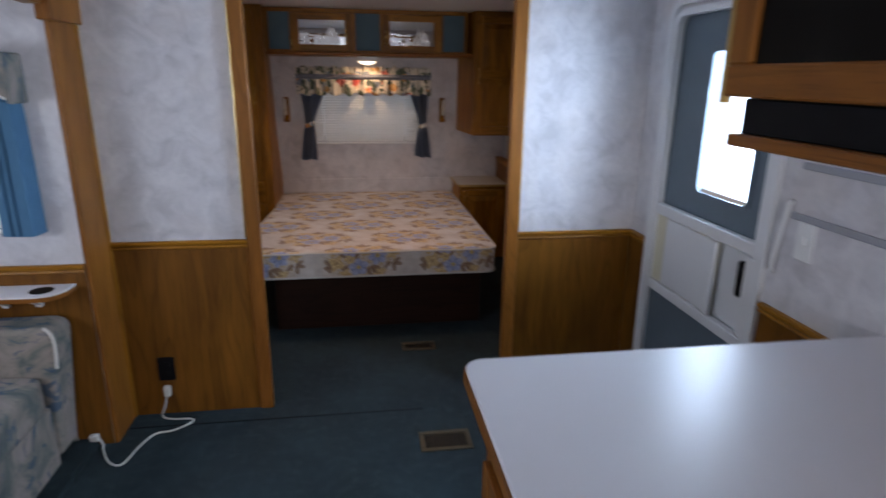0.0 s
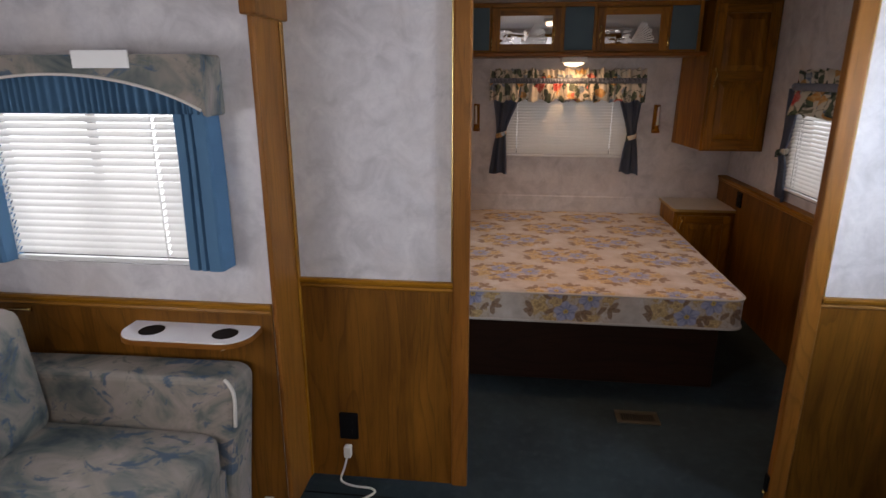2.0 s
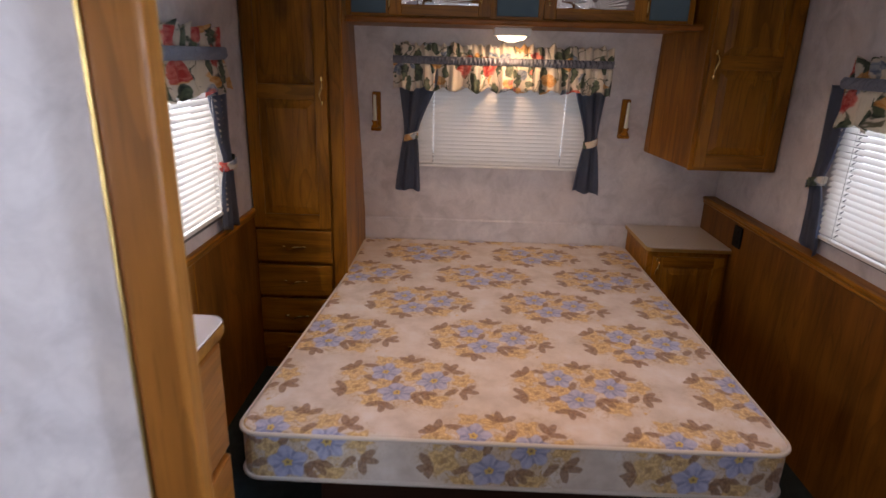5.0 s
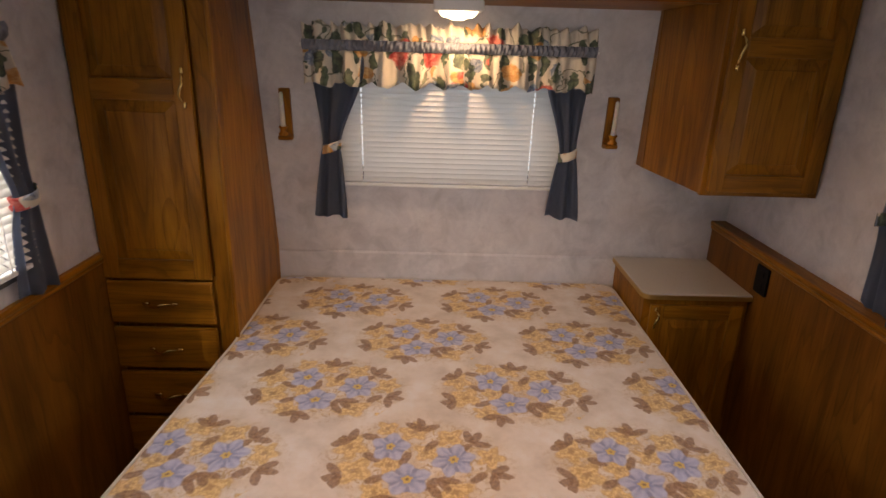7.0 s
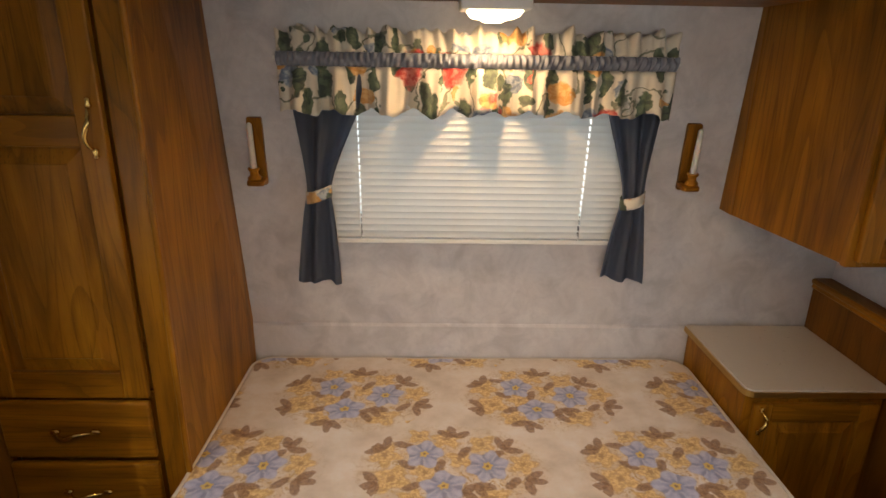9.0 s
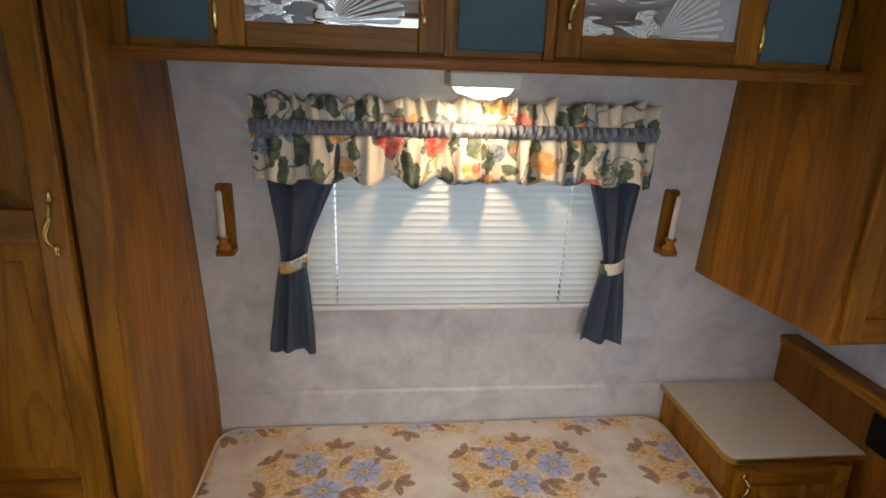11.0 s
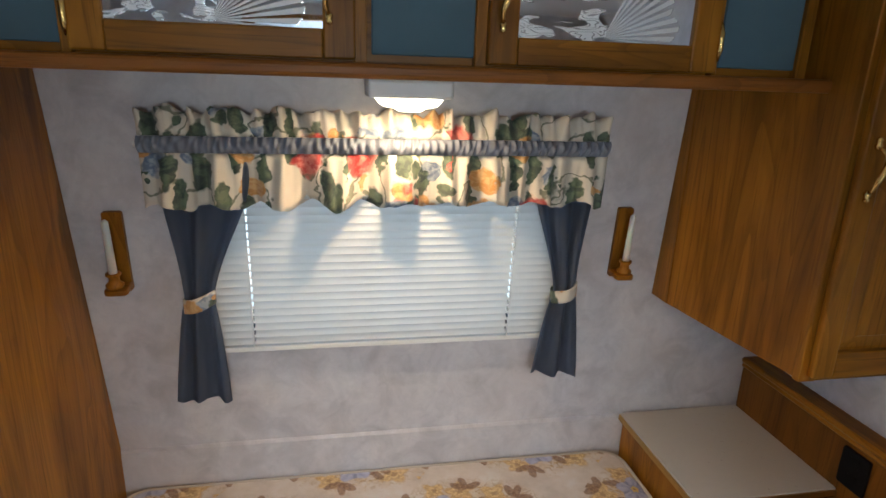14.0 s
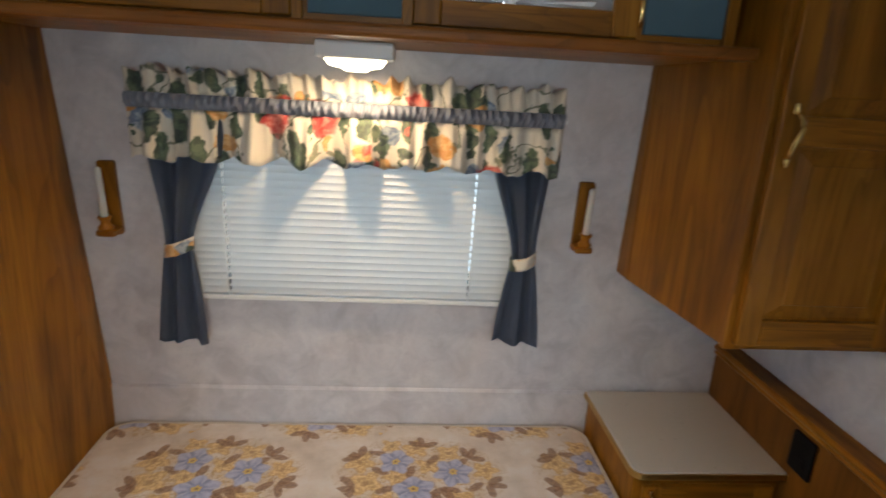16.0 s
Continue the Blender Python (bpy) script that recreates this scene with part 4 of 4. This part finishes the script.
for x, px in ((-0.376, 0.026), (0.299, 0.322)):
    od = frame_door(ovh, 0.445, 0.268, front(x, 4.742, 1.694), [(0.048, 0.222)], glass_mat=mirror, stile=0.054)
    pull(od, (px, 4.724, 1.80), 0.105, "z")
    hx = x + 0.0 if px > x + 0.2 else x + 0.447
    rod("hinge", [(hx, 4.728, 1.715), (hx, 4.724, 1.735), (hx, 4.724, 1.765), (hx, 4.728, 1.785)], [0.003, 0.006, 0.006, 0.003], brass, od)

# reading lamp under it
lamp = base("under_cabinet_lamp", (0.175, 4.93, 1.62), "white lamp with a glowing lens under the overhead cabinet", "lamp")
box("housing", (0.095, 4.845, 1.628), (0.265, 4.968, 1.664), white_plastic, lamp, 0.006, seg=2)
prism("lens", [(0.112, 1.628), (0.125, 1.612), (0.150, 1.608), (0.158, 1.602), (0.202, 1.602), (0.210, 1.608), (0.235, 1.612), (0.248, 1.628)], "y", 4.858, 4.955, lens, lamp, 0.004)
bulb = new("reading_light", bpy.data.lights.new("reading_light", "AREA"))
bulb.data.shape, bulb.data.size, bulb.data.size_y, bulb.data.energy, bulb.data.color = "RECTANGLE", 0.03, 0.02, 1.6, (1.0, 0.66, 0.38)
bulb.matrix_world = look((0.18, 4.93, 1.598), (0.18, 4.95, 0))

# ceiling fixture over the bed's foot
cl = base("ceiling_lamp", (0.2, 3.53, 2.0), "cream two-bulb ceiling lamp glowing over the bed", "lamp")
prism("housing", rounded(0.01, 0.39, 3.43, 3.63, 0.02, 4), "z", 1.975, 1.9995, white_plastic, cl, 0.003)
for x in (0.03, 0.21):
    prism("lens", rounded(x, x + 0.16, 3.445, 3.615, 0.03, 5), "z", 1.955, 1.975, lens, cl, 0.009, seg=3)
glow = new("ceiling_light", bpy.data.lights.new("ceiling_light", "AREA"))
glow.data.shape, glow.data.size, glow.data.size_y, glow.data.energy, glow.data.color = "RECTANGLE", 0.32, 0.15, 3.3, (1.0, 0.58, 0.29)
glow.data.spread = radians(140)
glow.matrix_world = look((0.2, 3.53, 1.95), (0.2, 3.53, 0))

# corner cabinet on the right
upc = base("wall_cabinet", (1.18, 4.9, 1.07), "oak wall cabinet with a raised-panel door hung above the nightstand", "cabinet")
prism("body", [(0.993, 4.652), (1.378, 4.652), (1.378, 5.080), (0.948, 5.080)], "z", 1.076, 1.997, oak_z, upc)
prism("back_scribe", [(5.081, 1.076), (5.081, 1.997), (lean(1.997) - 0.002, 1.997), (lean(1.076) - 0.002, 1.076)], "x", 0.946, 1.378, oak_z, upc)
for lo, hi, w in (((0.989, 4.632, 1.072), (1.030, 4.652, 1.997), oak_z), ((1.352, 4.632, 1.072), (1.378, 4.652, 1.997), oak_z), ((1.03, 4.634, 1.072), (1.352, 4.652, 1.10), oak_x), ((1.03, 4.634, 1.95), (1.352, 4.652, 1.997), oak_x)):
    box("face_frame", lo, hi, w, upc, 0.002)
ud = frame_door(upc, 0.358, 0.875, front(1.004, 4.632, 1.088), [(0.058, 0.42), (0.478, 0.82)], stile=0.05)
pull(ud, (1.026, 4.614, 1.528), 0.125, "z")

# nightstand
ns = base("nightstand", (1.14, 5.0, 0), "dark oak nightstand with a beige laminate top in the corner", "nightstand")
box("body", (0.925, 4.80, 0.0), (1.326, 5.192, 0.636), oak_z, ns, 0.003)
prism("top", rounded(0.915, 1.327, 4.778, 5.193, 0.03, 5, (1, 0, 0, 0)), "z", 0.636, 0.655, beige_top, ns, 0.002)
prism("edging", rounded(0.911, 1.327, 4.774, 5.193, 0.033, 5, (1, 0, 0, 0)), "z", 0.633, 0.650, gold_edge, ns)
nd = frame_door(ns, 0.355, 0.53, front(0.95, 4.80, 0.075), [(0.055, 0.475)], stile=0.05)
pull(nd, (0.968, 4.782, 0.555), 0.09, "z")


def sconce(x, hand):
    z0 = 1.14
    y = lean(1.24) - 0.004
    s = base("candle_sconce", (x, y, z0), "oak wall sconce holding a white candle", "sconce", "candle sconces")
    lean_m = Matrix.Translation((x, lean(z0), z0)) @ Matrix.Rotation(math.atan(0.095), 4, "X")
    prism("backplate", rounded(-0.022, 0.022, 0.0, 0.205, 0.006, 3), "y", -0.013, -0.001, oak_z, s, m=lean_m)
    prism("bracket", rounded(-0.026, 0.026, -0.070, -0.013, 0.012, 4, (1, 1, 0, 0)), "z", 0.012, 0.026, oak_x, s, 0.003, m=lean_m)
    bm = bmesh.new()
    tube(bm, [lean_m @ Vector((0.006 * hand, -0.042, z)) for z in (0.024, 0.032, 0.04, 0.05, 0.058, 0.062)], [0.019, 0.021, 0.013, 0.012, 0.018, 0.017], 14)
    make("candle_cup", bm, oak_z, s, True)
    rod("candle", [lean_m @ Vector((0.006 * hand, -0.042, z)) for z in (0.055, 0.19, 0.196)], [0.010, 0.008, 0.003], wax, s, 12)
    return s


sconce(-0.490, -1)
sconce(0.815, 1)

# dresser behind the divider
dres = base("dresser", (-0.76, 2.86, 0), "honey-coloured oak dresser with a white laminate top", "dresser")
box("body", (-0.985, 2.595, 0.0), (-0.552, 3.075, 0.975), light_oak, dres, 0.003)
prism("top", rounded(-0.99, -0.530, 2.595, 3.098, 0.035, 5, (0, 0, 1, 0)), "z", 0.978, 0.998, laminate, dres, 0.002)
prism("edging", rounded(-0.99, -0.527, 2.595, 3.101, 0.037, 5, (0, 0, 1, 0)), "z", 0.970, 0.993, oak_x, dres)
for i, (z0, z1) in enumerate(((0.70, 0.955), (0.42, 0.68), (0.10, 0.40))):
    dd = box("drawer_front", (-0.552, 2.66, z0), (-0.534, 3.06, z1), light_oak_y, dres, 0.006, seg=2)
    pull(dd, (-0.534, 2.86, (z0 + z1) / 2), 0.13, "x", "+x")


def register(x0, x1, y0, y1, label):
    r = base("floor_register", ((x0 + x1) / 2, (y0 + y1) / 2, 0), label, "floor vent", "floor registers")
    bm = bmesh.new()
    for lo, hi in (((x0, y0, 0.0), (x1, y0 + 0.022, 0.007)), ((x0, y1 - 0.022, 0.0), (x1, y1, 0.007)), ((x0, y0 + 0.022, 0.0), (x0 + 0.02, y1 - 0.022, 0.007)), ((x1 - 0.02, y0 + 0.022, 0.0), (x1, y1 - 0.022, 0.007))):
        add_box(bm, lo, hi, 0.002)
    make("frame", bm, tan_metal, r)
    box("well", (x0 + 0.02, y0 + 0.022, 0.0002), (x1 - 0.02, y1 - 0.022, 0.0015), black, r, 0)
    n = 15
    for i in range(n):
        x = x0 + 0.026 + (x1 - x0 - 0.052) * i / (n - 1)
        box("louvre", (x - 0.0012, y0 + 0.022, 0.0015), (x + 0.0012, y1 - 0.022, 0.003), tan_metal, r, 0)


register(0.312, 0.536, 2.115, 2.258, "tan metal floor register in the blue carpet")
register(0.305, 0.500, 3.070, 3.178, "dark metal floor register at the bed's foot")


def socket(at, facing, w, h, label, mat=black):
    o = base("wall_socket", at, label, "socket", "wall sockets")
    m = front(*at, facing)
    prism("plate", rounded(-w / 2, w / 2, -h / 2, h / 2, 0.006, 3), "y", -0.008, 0.0, mat, o, 0.002, m=m)
    for dz in (-0.024, 0.024):
        prism("outlet", rounded(-0.015, 0.015, dz - 0.012, dz + 0.012, 0.006, 3), "y", -0.010, -0.008, mat, o, m=m)
    return o


socket((-0.812, 2.563, 0.232), "-y", 0.074, 0.115, "black wall socket on the oak panelling")
socket((1.327, 4.74, 0.735), "-x", 0.082, 0.105, "black wall socket above the nightstand")

cord = base("extension_cord", (-0.85, 2.4, 0.0), "white extension cord lying on the carpet, plugged low in the wall", "cord")
path = [(-0.818, 2.545, 0.112), (-0.83, 2.53, 0.06), (-0.842, 2.52, 0.012), (-0.79, 2.497, 0.008), (-0.715, 2.490, 0.008), (-0.700, 2.462, 0.008), (-0.765, 2.405, 0.008), (-0.835, 2.385, 0.008), (-0.873, 2.30, 0.008), (-0.90, 2.185, 0.008),
        (-0.955, 2.20, 0.008), (-1.012, 2.29, 0.008), (-1.025, 2.36, 0.010), (-1.05, 2.40, 0.012), (-1.07, 2.385, 0.03)]
path = [(x, min(y, 2.545 if i < 2 else 2.54), z) for i, (x, y, z) in enumerate(path)][:12] + [(-1.02, 2.315, 0.02), (-1.045, 2.335, 0.042)]
rod("lead", spline(path), 0.0042, cord_white, cord)
box("plug", (-0.832, 2.536, 0.10), (-0.804, 2.5638, 0.148), cord_white, cord, 0.004, seg=2)
box("socket_end", (-1.075, 2.318, 0.031), (-1.04, 2.345, 0.058), cord_white, cord, 0.004, seg=2)

# ---- slide-out with sofa ----
sofa = base("sofa", (-1.55, 1.3, 0.03), "grey-blue brushed floral sofa with a square padded arm", "sofa")
SY0, SY1 = 0.15, 2.335
box("base", (-1.99, SY0, 0.06), (-1.135, SY1 - 0.01, 0.30), upholstery, sofa, 0.015, seg=2)


def pad(name, lo, hi, r, swell, axis):
    """A stuffed cushion: a rounded block whose faces belly out."""
    bm = bmesh.new()
    add_box(bm, lo, hi)
    bmesh.ops.subdivide_edges(bm, edges=bm.edges, cuts=7, use_grid_fill=True)
    c = [(a + b) / 2 for a, b in zip(lo, hi)]
    hs = [(b - a) / 2 for a, b in zip(lo, hi)]
    for v in bm.verts:
        q = [(v.co[k] - c[k]) / hs[k] for k in range(3)]
        o = [k for k in range(3) if k != axis]
        fall = (1 - q[o[0]] ** 4) * (1 - q[o[1]] ** 4)
        p = [q[k] * hs[k] for k in range(3)]
        inner = [max(-hs[k] + r, min(hs[k] - r, p[k])) for k in range(3)]
        d = Vector([p[k] - inner[k] for k in range(3)])
        if d.length > r:
            d *= r / d.length
        p = [inner[k] + d[k] for k in range(3)]
        p[axis] += swell * fall * q[axis]
        v.co = [c[k] + p[k] for k in range(3)]
    ob = make(name, bm, upholstery, sofa, True)
    sub = ob.modifiers.new("soft", "SUBSURF")
    sub.levels = sub.render_levels = 1
    return ob


for y0, y1 in ((SY0 + 0.16, 1.17), (1.18, 2.185)):
    pad("seat_cushion", (-1.90, y0, 0.28), (-1.10, y1, 0.44), 0.035, 0.018, 2)
    ob = pad("back_cushion", (-1.99, y0, 0.40), (-1.74, y1, 0.86), 0.06, 0.03, 0)
    for v in ob.data.vertices:
        v.co.x -= 0.10 * (v.co.z - 0.42) - 0.06
for y0 in (SY0, 2.185):
    prism("arm", [(-2.0, 0.06), (-1.115, 0.06), (-1.062, 0.575), (-1.075, 0.605), (-1.11, 0.614), (-1.5, 0.612), (-2.0, 0.60)], "y", y0, y0 + 0.148, upholstery, sofa, 0.022, seg=3, smooth=False)
    edge = spline([(-1.075, y0 - 0.012, 0.45), (-1.068, y0 - 0.012, 0.55), (-1.078, y0 - 0.010, 0.592), (-1.10, y0 - 0.004, 0.612)])
    rod("welt", [(p.x + 0.003, p.y + 0.012, p.z) for p in edge], 0.006, piping, sofa)
for y0, y1 in ((SY0 + 0.15, 0.85), (0.856, 1.55), (1.556, 2.18)):
    box("skirt", (-1.138, y0, 0.035), (-1.118, y1, 0.29), upholstery, sofa, 0.006, seg=2)
box("skirt", (-1.995, 2.327, 0.035), (-1.122, 2.338, 0.2), upholstery, sofa, 0.003)

shelf = base("drink_shelf", (-1.25, 2.30, 0.70), "small white shelf with two dark cup holes on metal brackets", "shelf")
prism("board", rounded(-1.475, -1.032, 2.205, 2.348, 0.085, 8, (1, 1, 0, 0)), "z", 0.7135, 0.731, laminate, shelf)
prism("edging", rounded(-1.478, -1.029, 2.202, 2.348, 0.087, 8, (1, 1, 0, 0)), "z", 0.710, 0.7265, light_oak_x, shelf)
for x in (-1.375, -1.122):
    bm = bmesh.new()
    tube(bm, [(x, 2.277, 0.7312), (x, 2.277, 0.7322)], 0.041, 24)
    make("cup_hole", bm, black, shelf)
for x in (-1.285, -1.165):
    prism("bracket", [(2.34, 0.711), (2.235, 0.711), (2.240, 0.703), (2.318, 0.66), (2.322, 0.648), (2.34, 0.648)], "x", x - 0.009, x + 0.009, white_plastic, shelf)
hook = base("brass_catch", (-1.9, 2.33, 0.755), "short brass catch on the slide-out panelling", "catch")
rod("pin", [(-1.95, 2.345, 0.752), (-1.87, 2.34, 0.755), (-1.858, 2.338, 0.756)], [0.004, 0.005, 0.008], brass, hook)

# ---- entry door ----
edoor = base("entry_door", (1.38, 2.0, 0.02), "white-framed entry screen door with grey screens and a sliding panel", "door")


def ring_frame(name, y0, y1, z0, z1, r, t, xa, xb, mat, parent):
    o, i = rounded(y0, y1, z0, z1, r, 6), rounded(y0 + t, y1 - t, z0 + t, z1 - t, max(r - t, 0.004), 6)
    bm = bmesh.new()
    vs = [[bm.verts.new((x, *p)) for p in ol] for ol, x in ((o, xa), (i, xa), (i, xb), (o, xb))]
    n = len(o)
    for a, b in zip(vs, vs[1:] + vs[:1]):
        for k in range(n):
            bm.faces.new((a[k], a[(k + 1) % n], b[(k + 1) % n], b[k]))
    return make(name, bm, mat, parent)


ring_frame("outer_frame", 1.628, 2.405, -0.01, 1.845, 0.09, 0.036, 1.362, 1.381, door_white, edoor)
ring_frame("leaf_frame", 1.662, 2.372, 0.02, 1.795, 0.07, 0.026, 1.366, 1.40, door_white, edoor)
box("rail", (1.367, 1.688, 0.965), (1.398, 2.346, 1.012), door_white, edoor, 0.004)
box("rail", (1.367, 1.688, 0.625), (1.398, 2.346, 0.668), door_white, edoor, 0.004)
box("kick_panel", (1.384, 1.686, 0.044), (1.392, 2.348, 0.626), screen_grey, edoor, 0)
box("mid_panel", (1.384, 1.90, 0.666), (1.394, 2.348, 0.967), door_cream, edoor, 0.002)
box("slider", (1.376, 1.895, 0.672), (1.386, 2.26, 0.960), door_white, edoor, 0.004)
box("slider_grip", (1.364, 1.885, 0.672), (1.380, 1.925, 0.960), door_white, edoor, 0.006, seg=2)
box("inner_door", (1.402, 1.686, 0.666), (1.410, 1.90, 0.967), door_white, edoor, 0.002)
prism("latch", rounded(1.735, 1.765, 0.80, 0.93, 0.012, 4), "x", 1.376, 1.402, black, edoor, 0.003)
box("stop", (1.364, 1.664, 0.672), (1.384, 1.715, 0.960), door_white, edoor, 0.005, seg=2)
for lo, hi in (((1.405, 2.12, 1.0), (1.425, 2.37, 1.79)), ((1.405, 1.66, 1.0), (1.425, 1.80, 1.79)), ((1.405, 1.80, 1.0), (1.425, 2.12, 1.10)), ((1.405, 1.80, 1.635), (1.425, 2.12, 1.79))):
    box("grey_surround", lo, hi, screen_grey, edoor, 0)
ring_frame("window_gasket", 1.79, 2.13, 1.09, 1.645, 0.04, 0.016, 1.398, 1.4055, screen_grey, edoor)
pane = prism("window_pane", rounded(1.78, 2.24, 1.12, 1.67, 0.03, 5), "x", 1.412, 1.418, frosted, edoor)
pane.visible_shadow = False
box("outer_skin", (1.412, 1.66, 0.02), (1.425, 2.37, 1.0), door_white, edoor, 0)

# things on the wall beside the door
grey_strip = plain("grey_strip", (0.33, 0.33, 0.36), 0.5)
for z, y1 in ((1.292, 1.548), (1.140, 1.560)):
    b = base("wall_strip", (1.38, 1.3, z), "flat grey strip fixed to the wallpapered wall", "strip", "wall strips")
    box("bar", (1.374, 0.95, z - 0.011), (1.3805, y1, z + 0.011), grey_strip, b, 0.002)
sw = base("light_switch", (1.38, 1.485, 1.07), "white light switch plate beside the entry door", "switch")
box("plate", (1.372, 1.452, 1.015), (1.3805, 1.522, 1.13), white_plastic, sw, 0.003)
box("toggle", (1.364, 1.48, 1.065), (1.373, 1.494, 1.088), white_plastic, sw, 0.002)
arm = base("grab_handle", (1.38, 1.58, 1.0), "white folded grab handle beside the door", "handle")
rod("grip", [(1.376, 1.560, 1.185), (1.366, 1.563, 1.17), (1.364, 1.580, 1.06), (1.364, 1.592, 0.965), (1.376, 1.595, 0.945)], [0.006, 0.008, 0.008, 0.009, 0.007], door_white, arm)

# ---- kitchen side ----
pen = base("peninsula_counter", (0.85, 0.4, 0), "white laminate counter with an oak edge over oak cabinets", "counter")
box("cabinet", (0.35, -0.95, 0.0), (1.376, 1.12, 0.880), light_oak, pen, 0.003)
prism("top", rounded(0.300, 1.378, -1.0, 1.178, 0.045, 6, (0, 0, 0, 1)), "z", 0.886, 0.917, laminate, pen, 0.003)
prism("edging", rounded(0.2955, 1.378, -1.0, 1.1825, 0.048, 6, (0, 0, 0, 1)), "z", 0.880, 0.908, light_oak_y, pen)
for y in (-0.9, -0.22, 0.46):
    frame_door(pen, 0.62, 0.62, front(0.35, y + 0.62, 0.10, "-x"), [(0.06, 0.56)], wood_v=light_oak, wood_h=light_oak_y)

kc = base("kitchen_wall_cabinet", (1.06, 0.3, 1.42), "oak kitchen wall cabinet with dark glass over a black hood", "cabinet")
prism("body", rounded(0.770, 1.378, 1.500, 1.998, 0.03, 4, (1, 0, 0, 0)), "y", -1.0, 1.045, oak_z, kc)
box("face_rail", (0.748, -1.0, 1.502), (0.772, 1.03, 1.558), light_oak_y, kc, 0.004)
box("face_stile", (0.748, 0.965, 1.558), (0.772, 1.03, 1.998), light_oak, kc, 0.004)
box("dark_glass", (0.758, -1.0, 1.558), (0.770, 0.965, 1.998), dark_glass, kc, 0)
prism("edge_trim", rounded(0.756, 0.772, 1.035, 1.056, 0.006, 3), "z", 1.49, 1.998, gold_edge, kc)
box("hood", (0.775, -1.0, 1.437), (1.37, 1.005, 1.500), black, kc, 0.003)
box("hood_lip", (0.752, -1.0, 1.416), (1.37, 1.008, 1.438), light_oak_y, kc, 0.003)
